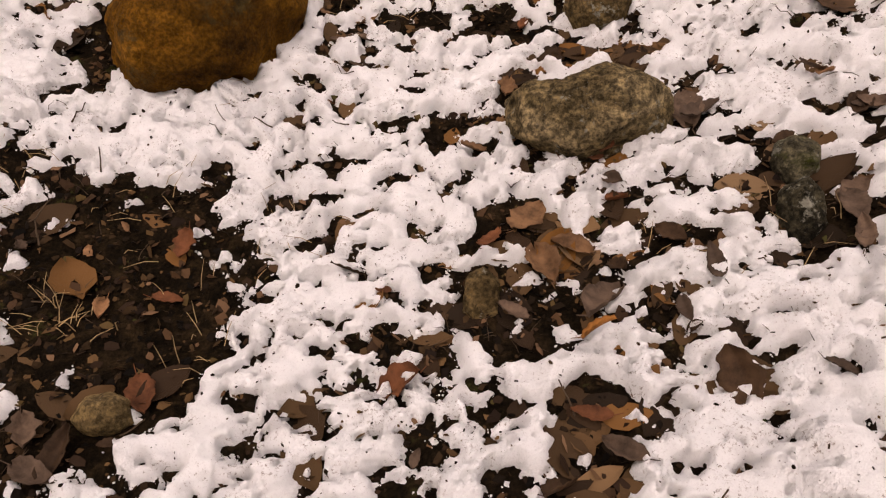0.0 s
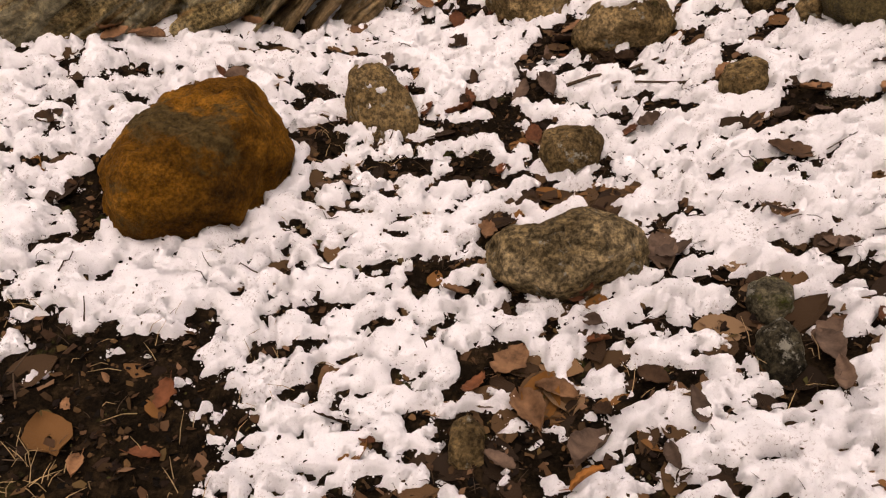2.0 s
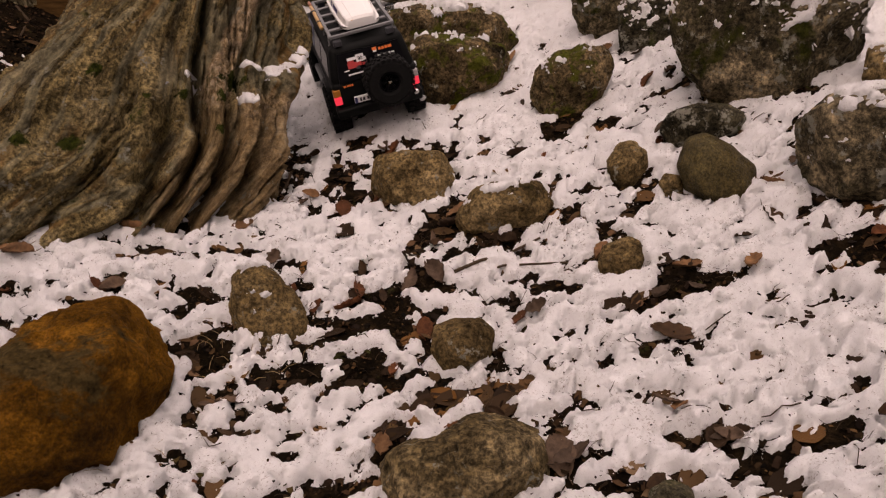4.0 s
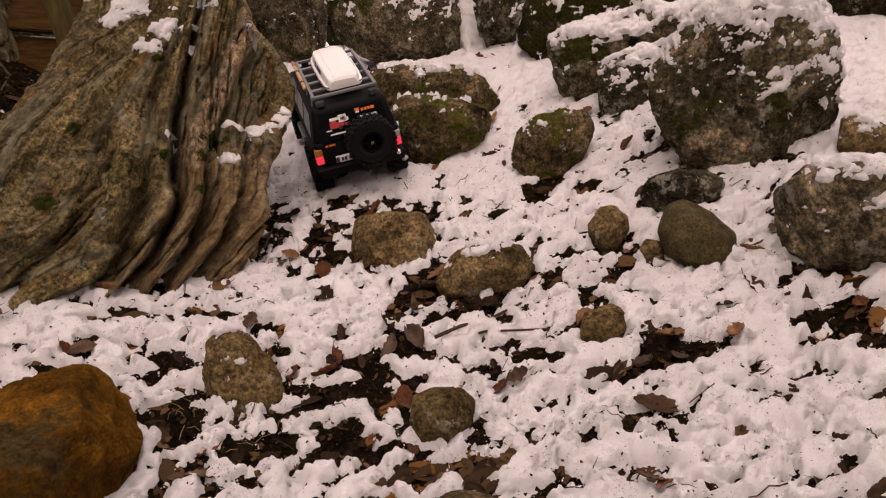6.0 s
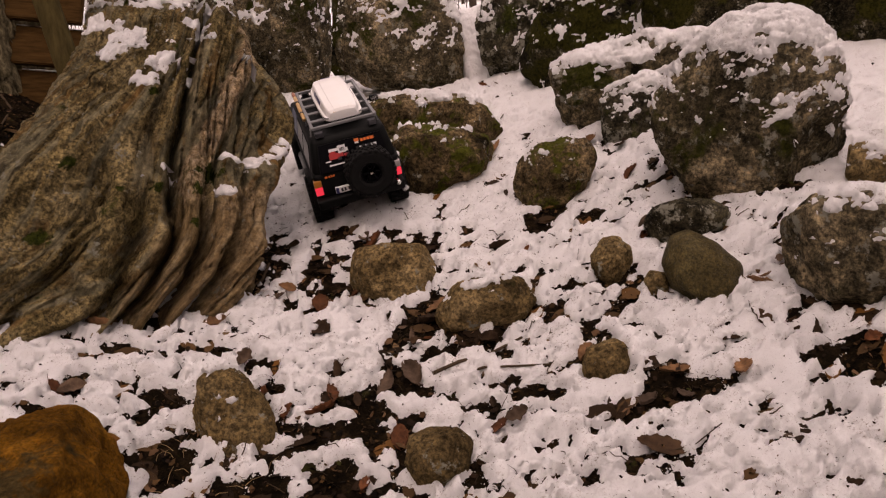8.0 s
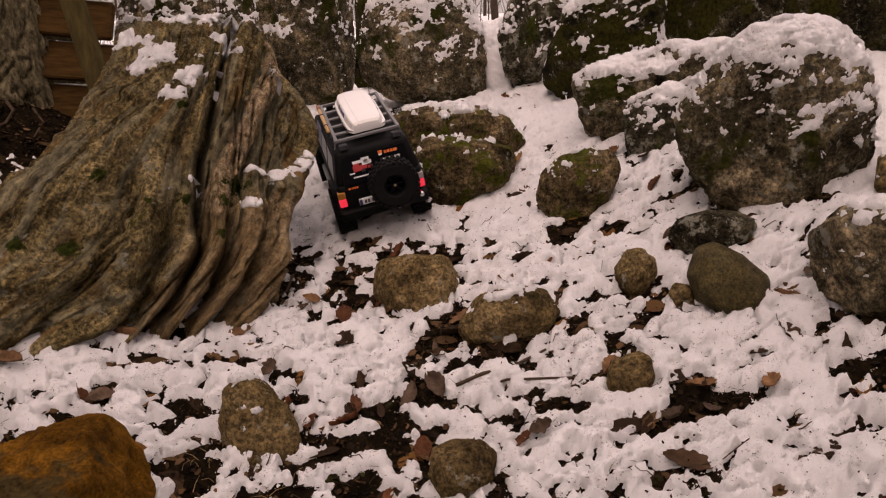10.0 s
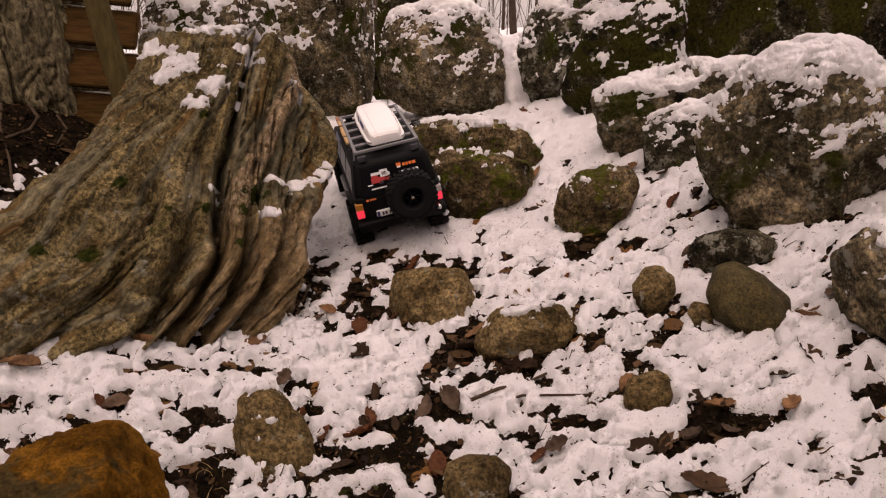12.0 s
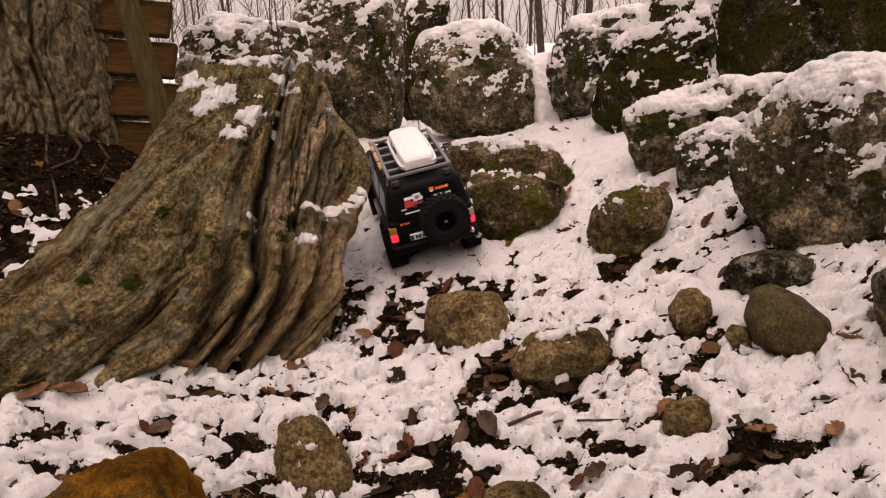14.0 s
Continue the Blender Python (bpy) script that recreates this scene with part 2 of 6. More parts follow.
def soil_material():
    m, n, l, b = material("dark_wet_soil", 0.9, spec=0.01)
    v = coords(n, l, False)
    blotch, fine = noise_node(n, l, v, 28, 9, 0.7, 0.5), noise_node(n, l, v, 240, 5, 0.7)
    col = ramp_node(n, l, blotch, [(0.3, (0.002, 0.0016, 0.0012)), (0.5, (0.008, 0.0058, 0.0036)), (0.72, (0.032, 0.021, 0.011))])
    col = mix_node(n, l, 0.8, col, ramp_node(n, l, fine, [(0.35, (0.35, 0.35, 0.35)), (0.66, (1.6, 1.5, 1.4))]), "MULTIPLY")
    green = step_node(n, l, noise_node(n, l, v, 14, 6, 0.7), 0.6, 0.68)
    col = mix_node(n, l, mix_node(n, l, 0.6, (0, 0, 0), green), col, (0.04, 0.042, 0.012))
    l.new(col, b.inputs["Base Color"])
    l.new(bump_node(n, l, fine, 0.004, 0.9, bump_node(n, l, blotch, 0.015, 0.8)), b.inputs["Normal"])
    return m


SOIL = soil_material()


def simple_material(name, colour, rough=0.6, metal=0.0, spread=0.12, scale=60, bump=0.0004, spec=0.5, stretch=(1, 1, 1)):
    m, n, l, b = material(name, rough, metal, spec)
    v = coords(n, l, True, stretch)
    f = noise_node(n, l, v, scale, 6, 0.65)
    lo, hi = (tuple(min(1, c * k) for c in colour) for k in (1 - spread, 1 + spread))
    l.new(ramp_node(n, l, f, [(0.3, lo), (0.7, hi)]), b.inputs["Base Color"])
    if bump:
        l.new(bump_node(n, l, noise_node(n, l, v, scale * 6, 3, 0.6), bump, 0.6), b.inputs["Normal"])
    return m


def leaf_material(name, colour):
    m, n, l, b = material(name, 0.7, spec=0.08)
    v = coords(n, l, True)
    col = ramp_node(n, l, noise_node(n, l, v, 45, 7, 0.7), [(0.3, tuple(c * 0.35 for c in colour)), (0.5, colour), (0.72, tuple(min(1, c * 1.6) for c in colour))])
    info = n.new("ShaderNodeObjectInfo")
    shade = ramp_node(n, l, info.outputs["Random"], [(0.0, (0.6, 0.6, 0.6)), (1.0, (1.25, 1.2, 1.15))])
    l.new(mix_node(n, l, 1.0, col, shade, "MULTIPLY"), b.inputs["Base Color"])
    l.new(bump_node(n, l, noise_node(n, l, v, 300, 4, 0.6), 0.001, 0.6), b.inputs["Normal"])
    return m


LEAF = [leaf_material(k, c) for k, c in (("leaf_tan", (0.15, 0.08, 0.04)), ("leaf_grey_brown", (0.075, 0.05, 0.035)), ("leaf_dark", (0.035, 0.02, 0.011)),
                                         ("leaf_orange", (0.17, 0.07, 0.018)), ("leaf_red_brown", (0.09, 0.034, 0.015)))]
TWIG = simple_material("twig_bark", (0.05, 0.034, 0.022), 0.85, spread=0.4, spec=0.05)
STRAW = simple_material("dry_grass", (0.3, 0.2, 0.09), 0.7, spread=0.4)


# ---- ground ----
CAR_AT = Vector((0.0456, 1.819, 0.1047))
CAR_TURN = Matrix.Rotation(radians(11.68), 4, "Z") @ Matrix.Rotation(radians(11.35), 4, "X") @ Matrix.Rotation(radians(-12.52), 4, "Y")
CAR_UP = CAR_TURN.to_3x3() @ Vector((0, 0, 1))
CAR_MID = CAR_AT + CAR_TURN.to_3x3() @ Vector((0, 0.26, 0))


def slope(x, y):
    """The lie of the land, without its small unevenness: a gully that climbs ahead and to the right."""
    xc, yc = np.clip(x, -0.75, 0.9), np.clip(y, 0.0, 1.35)
    z = -0.0641 + 0.1726 * xc - 0.0788 * yc + 0.2211 * xc * xc - 0.0465 * xc * yc + 0.1098 * yc * yc
    z = z + 0.14 * np.clip(x - 0.9, 0, 1.4) + 0.13 * np.clip(y - 1.35, 0, 1.9)
    z = z + 0.27 * np.exp(-((x + 1.25) / 0.42) ** 2 - ((y - 2.15) / 0.6) ** 2)
    plane = CAR_MID.z - ((x - CAR_MID.x) * CAR_UP.x + (y - CAR_MID.y) * CAR_UP.y) / CAR_UP.z
    near = np.exp(-(((x - CAR_MID.x) / 0.17) ** 4 + ((y - CAR_MID.y) / 0.30) ** 4))
    return z * (1 - near) + (plane - 0.006) * near


def land(x, y):
    near = ramp01(-np.hypot(x, y - 1.2), -6, -3)
    return slope(x, y) + near * (0.010 * fbm(x * 9, y * 9, octaves=4, seed=3) + 0.005 * fbm(x * 45, y * 45, octaves=3, seed=8))


BARE = []


def bare(x, y, rx, ry, depth):
    """A spot where the snow has gone and litter shows."""
    BARE.append((x, y, rx, ry, depth))


bare(-1.4, 2.35, 0.45, 0.45, 2.4)
bare(-0.98, 2.3, 0.22, 0.25, 1.0)
bare(-1.05, 1.72, 0.35, 0.45, 0.5)
bare(0.766, 1.565, 0.06, 0.032, 0.9)
bare(0.818, 1.433, 0.073, 0.031, 1)
bare(0.89, 1.331, 0.057, 0.026, 1)
bare(0.5, 1.642, 0.07, 0.029, 0.5)
bare(0.719, 1.292, 0.068, 0.018, 0.6)
bare(-0.214, 1.033, 0.324, 0.157, 0.2)
bare(0.101, 0.919, 0.11, 0.077, 0.15)
bare(0.032, 0.287, 0.083, 0.2, 0.25)
bare(-0.084, 1.247, 0.146, 0.219, -0.2)
bare(0.173, 1.335, 0.142, 0.121, 0.2)
bare(0.481, 1.201, 0.14, 0.101, 0.15)
bare(0.243, 0.253, 0.109, 0.118, -0.3)
bare(-0.559, 0.621, 0.137, 0.084, -0.3)
bare(-0.213, 0.575, 0.093, 0.104, -0.1)
bare(0.575, 1.055, 0.154, 0.086, -0.25)
bare(-0.6, 1.204, 0.184, 0.062, -0.25)
bare(0.413, 0.723, 0.163, 0.073, -0.25)
bare(-0.304, 1.003, 0.038, 0.054, 0.6)
bare(-0.087, 1.025, 0.039, 0.036, 0.5)
bare(0.003, 1.092, 0.042, 0.039, 0.6)
bare(-0.028, 0.917, 0.055, 0.038, 0.5)
bare(-0.155, 0.919, 0.045, 0.037, 0.6)
bare(-0.334, 1.161, 0.048, 0.024, 0.6)
bare(0.06, 1.174, 0.055, 0.025, 0.6)
bare(-0.015, 0.259, 0.02, 0.08, 0.6)
bare(0.032, 0.287, 0.021, 0.031, 0.7)
bare(0.053, 0.152, 0.013, 0.029, 0.6)
bare(-0.018, 0.443, 0.031, 0.034, 0.8)
bare(0.032, 0.623, 0.022, 0.024, 0.6)
bare(0.139, 0.374, 0.028, 0.022, 0.6)
bare(0.277, 0.577, 0.025, 0.022, 0.6)
bare(0.407, 0.616, 0.043, 0.017, 0.6)
bare(0.258, 0.366, 0.021, 0.018, 0.5)
bare(-0.463, 0.346, 0.132, 0.152, 1.5)
bare(-0.362, 0.244, 0.054, 0.053, 1)
bare(-0.451, 0.137, 0.06, 0.045, 1.1)
bare(0.322, 0.47, 0.046, 0.105, 1)
bare(0.023, 0.46, 0.042, 0.039, 1)
bare(0.073, 0.39, 0.039, 0.035, 1)
bare(-0.029, 0.354, 0.026, 0.05, 0.8)
bare(0.099, 0.329, 0.049, 0.024, 0.8)
bare(0.156, 0.285, 0.02, 0.037, 0.9)
bare(0.076, 0.188, 0.024, 0.035, 0.9)
bare(0.213, 0.204, 0.029, 0.014, 0.9)
bare(0.186, 0.412, 0.029, 0.032, 0.8)
bare(0.098, 0.151, 0.018, 0.031, 0.8)
bare(0.238, 0.672, 0.019, 0.074, 0.9)
bare(0.387, 0.425, 0.031, 0.027, 0.8)
bare(0.295, 0.217, 0.018, 0.008, 0.8)
bare(0.449, 0.79, 0.04, 0.024, 0.9)
bare(0.119, 0.805, 0.095, 0.02, 0.9)
bare(0.001, 0.727, 0.033, 0.039, 0.9)
bare(-0.63, 0.773, 0.039, 0.108, 0.9)
bare(-0.59, 0.522, 0.041, 0.02, 0.7)
bare(-0.352, 0.291, 0.025, 0.073, 0.7)
bare(0.51, 0.922, 0.047, 0.046, 0.7)
bare(0.438, 1.05, 0.046, 0.069, 0.8)
bare(0.436, 0.905, 0.026, 0.015, 0.8)
bare(0.565, 1.542, 0.029, 0.035, 0.8)
bare(0.459, 1.588, 0.027, 0.036, 0.8)
bare(0.191, 0.801, 0.026, 0.016, 0.6)
bare(-0.102, 0.642, 0.071, 0.043, 0.7)
bare(0.246, 1.27, 0.13, 0.083, 0.7)
bare(-0.074, 1.588, 0.069, 0.128, 0.45)
bare(-0.043, 1.439, 0.051, 0.143, 0.35)
bare(0.154, 1.323, 0.045, 0.045, 0.9)
bare(0.266, 1.194, 0.032, 0.023, 0.8)
bare(-0.174, 1.146, 0.053, 0.093, 0.6)
bare(-0.452, 1.418, 0.062, 0.041, 0.8)
bare(-0.51, 1.172, 0.021, 0.021, 0.8)
bare(-0.478, 1.296, 0.058, 0.026, 0.7)
bare(0.457, 1.609, 0.034, 0.028, 0.8)
bare(0.573, 1.547, 0.033, 0.024, 0.8)
bare(0.511, 1.166, 0.031, 0.026, 0.8)
bare(0.529, 0.929, 0.044, 0.044, 0.8)
bare(0.437, 0.908, 0.039, 0.021, 0.8)
bare(-0.193, 1.679, 0.036, 0.172, 0.7)
bare(0.062, 1.024, 0.058, 0.041, 0.8)
bare(-0.054, 1.031, 0.039, 0.04, 0.7)
bare(0.108, 1.112, 0.062, 0.03, 0.7)
bare(0.52, 1.256, 0.028, 0.024, 0.7)
bare(0.137, 1.647, 0.113, 0.061, 0.7)
bare(-0.307, 1.298, 0.046, 0.026, 0.6)
bare(0.292, 1.024, 0.029, 0.028, 0.7)
bare(0.754, 0.838, 0.052, 0.056, 0.9)
bare(0.814, 0.962, 0.057, 0.026, 0.8)
bare(-0.02, 1.78, 0.05, 0.06, 0.7)
bare(0.11, 1.74, 0.04, 0.05, 0.7)
bare(0.06, 1.66, 0.09, 0.03, 0.5)


def snow_depth(x, y):
    """Depth of the snow, negative where there is none."""
    wx, wy = x + 0.007 * soft_noise(x * 40, y * 40, 2, 21), y + 0.007 * soft_noise(x * 40, y * 40, 2, 22)
    cover = 0.33 + 1.5 * soft_noise(wx * 19, wy * 23, 3, 31, 0.5) + 0.35 * soft_noise(x * 5, y * 5, 2, 33)
    cover = cover + 0.10 * ramp01(x + 0.5 * y, 0.6, 1.3) + 0.14 * ramp01(y, 1.6, 2.3)
    holes = soft_noise(wx * 44, wy * 50, 3, 35, 0.5)
    cover = cover - 1.0 * ramp01(holes, 0.10, 0.42) * (0.40 + 0.60 * ramp01(-cover, -0.9, -0.3)) * (0.48 + 0.52 * ramp01(-y, -1.9, -1.4)) + 0.19 * soft_noise(x * 130, y * 130, 2, 36)
    for bx, by, rx, ry, depth in BARE:
        d2 = ((wx - bx) / (rx * 1.05)) ** 2 + ((wy - by) / (ry * 1.05)) ** 2
        cover = cover - 0.95 * depth * np.exp(-d2 ** 1.5)
    cover = cover + 2.0 * ramp01(np.hypot(x - 0.1, y - 1.2), 1.7, 2.6)
    full = np.maximum(cover, 0)
    deep = np.where(cover > 0, 0.0135 * np.sqrt(full / (full + 0.30)), 0.03 * cover)
    pillow = 0.011 * (0.7 + 1.3 * soft_noise(wx * 15, wy * 18, 2, 43)) + 0.0032 * soft_noise(wx * 48, wy * 54, 2, 41)
    pillow = np.maximum(pillow, 0) * (1 - 0.2 * ramp01(y, 1.3, 1.9))
    grain = 0.0011 * soft_noise(x * 125, y * 125, 2, 45) * ramp01(cover, 0.05, 0.4)
    return deep + grain + pillow * ramp01(cover, 0.0, 0.7) - 0.0004


def spread(*stretches):
    """Places along one axis: stretches of (start, end, step)."""
    out = [np.arange(a, b, s) for a, b, s in stretches]
    return np.concatenate(out)


def reach(a, b, first, grow):
    """Places from a to b, each step longer than the last."""
    out, s = [], first
    while abs(a) < abs(b):
        out.append(a)
        a, s = a + math.copysign(s, b), s * grow
    return np.array(sorted([*out, b]))


def sheet(xs, ys, height):
    gx, gy = np.meshgrid(xs, ys)
    verts = np.stack([gx.ravel(), gy.ravel(), height(gx.ravel(), gy.ravel())], 1)
    w = len(xs)
    i = (np.arange(len(ys) - 1)[:, None] * w + np.arange(w - 1)[None, :]).ravel()
    return verts, np.stack([i, i + 1, i + w + 1, i + w], 1)


gxs = np.concatenate([reach(-2.02, -160, 0.06, 1.2), spread((-2.0, -0.95, 0.03), (-0.95, 1.1, 0.009), (1.1, 2.4, 0.03)), reach(2.42, 160, 0.06, 1.2)])
gys = np.concatenate([reach(-0.62, -160, 0.06, 1.2), spread((-0.6, -0.1, 0.03), (-0.1, 1.7, 0.009), (1.7, 3.6, 0.03)), reach(3.62, 200, 0.06, 1.2)])
verts, faces = sheet(gxs, gys, land)
ground = tagged(new("ground", mesh_of("ground", verts, faces)), "dark wet soil and leaf litter of a steep gully", "ground", kind="structure")
ground.data.materials.append(SOIL)

sxs = np.concatenate([reach(-2.02, -160, 0.06, 1.2), spread((-2.0, -1.5, 0.02), (-1.5, -0.85, 0.007), (-0.85, 0.95, 0.0036), (0.95, 2.4, 0.012)), reach(2.41, 160, 0.06, 1.2)])
sys_ = np.concatenate([reach(-0.62, -160, 0.06, 1.2), spread((-0.6, -0.05, 0.02), (-0.05, 1.30, 0.0036), (1.30, 2.4, 0.008), (2.4, 3.6, 0.02)), reach(3.62, 200, 0.06, 1.2)])
verts, faces = sheet(sxs, sys_, land)
LAND_H = verts[:, 2].reshape(len(sys_), len(sxs)).copy()
SNOW_H = snow_depth(verts[:, 0], verts[:, 1]).reshape(LAND_H.shape)
verts[:, 2] += SNOW_H.ravel()
bury = SNOW_H.ravel()[faces].max(axis=1) > -0.005
snow = tagged(new("snow_cover", mesh_of("snow_cover", verts, faces[bury])), "thin patchy crusted snow lying over leaf litter", "snow", kind="stuff")
snow.data.materials.append(SNOW)


def on_grid(table, x, y):
    i, j = min(max(np.searchsorted(sxs, x), 1), len(sxs) - 1), min(max(np.searchsorted(sys_, y), 1), len(sys_) - 1)
    u, v = (x - sxs[i - 1]) / (sxs[i] - sxs[i - 1]), (y - sys_[j - 1]) / (sys_[j] - sys_[j - 1])
    return float((table[j - 1, i - 1] * (1 - u) + table[j - 1, i] * u) * (1 - v) + (table[j, i - 1] * (1 - u) + table[j, i] * u) * v)


def ground_z(x, y):
    return on_grid(LAND_H, x, y)


def snow_at(x, y):
    return on_grid(SNOW_H, x, y)


def top_z(x, y):
    return ground_z(x, y) + max(snow_at(x, y), 0)


# ---- rocks ----
BALLS = {}


def ball(level):
    if level not in BALLS:
        bm = bmesh.new()
        bmesh.ops.create_icosphere(bm, subdivisions=level, radius=1.0)
        BALLS[level] = (np.array([v.co[:] for v in bm.verts]), np.array([[v.index for v in f.verts] for f in bm.faces]))
        bm.free()
    return BALLS[level]


def seam(z):
    """The slab's middle crack, across against up."""
    return np.interp(z, (-0.40, -0.254, -0.214, -0.144, -0.085, 0.02, 0.096, 0.184, 0.337, 0.55), (0.05, 0.224, 0.273, 0.330, 0.356, 0.366, 0.380, 0.410, 0.463, 0.54))


def strata(p):
    """Across-layer coordinate of the slab: layers fan out downward from its crown and sweep aside at the foot."""
    x, z = p[:, 0], p[:, 2]
    c = sum(seam(z + k) for k in (-0.04, -0.02, 0, 0.02, 0.04)) / 5
    off = x - c
    fan = np.where(off < 0, off * 0.30 / np.clip(0.46 - z, 0.12, 1.0), off)
    return fan + 0.016 * fbm(x * 5, z * 4, p[:, 1] * 4, seed=71, octaves=3)


def hump(a, width):
    return np.exp(-(a / width) ** 2)


def shard_side(x, z):
    """How far a place lies right of the line that parts the broken block from the slab."""
    return x - np.interp(z, (-0.032, 0.006, 0.054, 0.12, 0.188, 0.245), (0.56, 0.51, 0.473, 0.498, 0.536, 0.594))


def folds(p):
    """Relief of the slab: layers that run up it, fanned ridges at the foot, parted by open cracks."""
    x, z, s = p[:, 0], p[:, 2], strata(p)
    right = ramp01(s + 0.04 * fbm(x * 7, z * 7, seed=74, octaves=2), -0.15, -0.03)
    lay = fbm(s * 26, z * 2.2, seed=75, octaves=3)
    saw = np.abs(fbm(s * 25 + 3, z * 2.3, seed=77, octaves=4))
    fine = np.abs(fbm(s * 75, z * 5, seed=79, octaves=3))
    out = (0.003 + 0.015 * right) * lay - (0.004 + 0.026 * right) * hump(saw, 0.045) - (0.003 + 0.003 * right) * hump(fine, 0.12)
    wob = 0.009 * fbm(z * 16, s * 4, seed=81, octaves=3)
    # the pale lip beside the middle crack, and the crack
    upper = ramp01(z, -0.12, -0.03)
    out = out + upper * (0.020 * hump(s + 0.020 + wob, 0.014) - 0.085 * hump(s + wob, 0.0075) + 0.016 * hump(s - 0.030 - wob, 0.018))
    # coarse band that climbs to the crown's corner
    rib = x - np.interp(z, (-0.1, -0.067, 0.015, 0.122, 0.2, 0.32, 0.5), (0.37, 0.381, 0.417, 0.473, 0.516, 0.59, 0.66)) + wob
    out = out + upper * (0.016 * hump(rib, 0.026) - 0.022 * hump(rib - 0.036, 0.009) - 0.018 * hump(rib + 0.034, 0.008))
    # ridges of the foot: first and last offset from the seam, width, height; then the cracks between them
    down = np.clip((-z - 0.1) / 0.18, 0, 1.2)
    for o0, o1, wide, high, z0 in ((-0.006, 0.0, 0.012, 0.022, 0.05), (0.032, 0.072, 0.018, 0.030, 0.08), (0.108, 0.137, 0.018, 0.032, 0.10), (0.184, 0.230, 0.022, 0.032, 0.13), (-0.062, -0.04, 0.012, 0.012, 0.0)):
        out = out + high * ramp01(-z, z0 - 0.04, z0 + 0.08) * hump(s - o0 - (o1 - o0) * down + wob, wide)
    for o0, o1, wide, deep, z0 in ((0.010, 0.026, 0.010, 0.10, 0.08), (0.070, 0.106, 0.012, 0.12, 0.09), (0.140, 0.172, 0.012, 0.11, 0.15), (-0.034, -0.022, 0.007, 0.05, 0.02), (-0.09, -0.075, 0.006, 0.03, 0.0)):
        out = out - deep * ramp01(-z, z0 - 0.04, z0 + 0.06) * hump(s - o0 - (o1 - o0) * down + 1.5 * wob, wide)
    # the block broken off at the flank sits back; a ledge juts out under it
    side = shard_side(x, z)
    sill = z - np.interp(x, (0.472, 0.534, 0.574, 0.637), (0.050, 0.018, 0.038, 0.092))
    block_in = ramp01(side, 0.0, 0.02) * ramp01(sill, -0.005, 0.02)
    out = out - 0.034 * block_in - 0.02 * hump(side, 0.008) * ramp01(sill, -0.02, 0.01)
    out = out + 0.026 * ramp01(side, -0.03, 0.02) * ramp01(-sill, -0.006, 0.01) * ramp01(sill, -0.10, -0.02)
    rough = fbm(x * 42, z * 42, p[:, 1] * 42, octaves=4, seed=83, gain=0.6)
    out = out + 0.010 * rough + 0.008 * np.abs(fbm(s * 40, z * 14, p[:, 1] * 20, octaves=3, seed=84))
    # low steps and hollows over the smooth part
    out = out + (1 - right) * (0.014 * ramp01(fbm(x * 6 + z * 5, z * 8 - x * 4, seed=85, octaves=4), -0.06, 0.10) + 0.010 * fbm(x * 11, z * 11, seed=87, octaves=4))
    return out


def slab_zones(p):
    """Where the slab is coarse and tan, where rusty, and where moss sits."""
    x, z, s = p[:, 0], p[:, 2], strata(p)
    rib = x - np.interp(z, (-0.1, -0.067, 0.015, 0.122, 0.2, 0.32, 0.5), (0.37, 0.381, 0.417, 0.473, 0.516, 0.59, 0.66))
    n = fbm(x * 30, z * 18, seed=89, octaves=3)
    coarse = ramp01(z, -0.11, -0.03) * ramp01(0.034 - np.abs(rib) + 0.018 * n, 0.0, 0.012)
    coarse = np.maximum(coarse, 0.75 * ramp01(-z, 0.0, 0.05) * ramp01(s, 0.07, 0.10) * ramp01(-shard_side(x, z), -0.12, 0.0))
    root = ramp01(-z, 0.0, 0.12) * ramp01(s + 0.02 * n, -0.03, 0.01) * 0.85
    moss = 0
    for mx, mz, r in ((0.443, 0.004, 0.042), (0.387, -0.116, 0.022), (0.323, -0.026, 0.022), (0.162, 0.037, 0.022), (0.094, -0.109, 0.032), (0.005, -0.097, 0.026), (0.35, 0.2, 0.022), (0.249, -0.028, 0.018), (0.40, -0.04, 0.026)):
        moss = np.maximum(moss, np.exp(-(((x - mx) / r) ** 2 + ((z - mz) / (0.8 * r)) ** 2)))
    return np.stack([coarse, root, 0.62 * moss], 1)


def reach_of(pts, theta):
    """How far an outline round the origin reaches in each direction."""
    ux, uz = np.cos(theta), np.sin(theta)
    best = np.zeros_like(theta)
    for (ax, az), (bx, bz) in zip(pts, np.roll(pts, -1, axis=0)):
        ex, ez = bx - ax, bz - az
        det = ux * ez - uz * ex
        det = np.where(np.abs(det) < 1e-9, 1e-9, det)
        far, along = (ax * ez - az * ex) / det, (ax * uz - az * ux) / det
        best = np.where((along >= -1e-6) & (along <= 1 + 1e-6) & (far > 0), np.maximum(best, far), best)
    return best


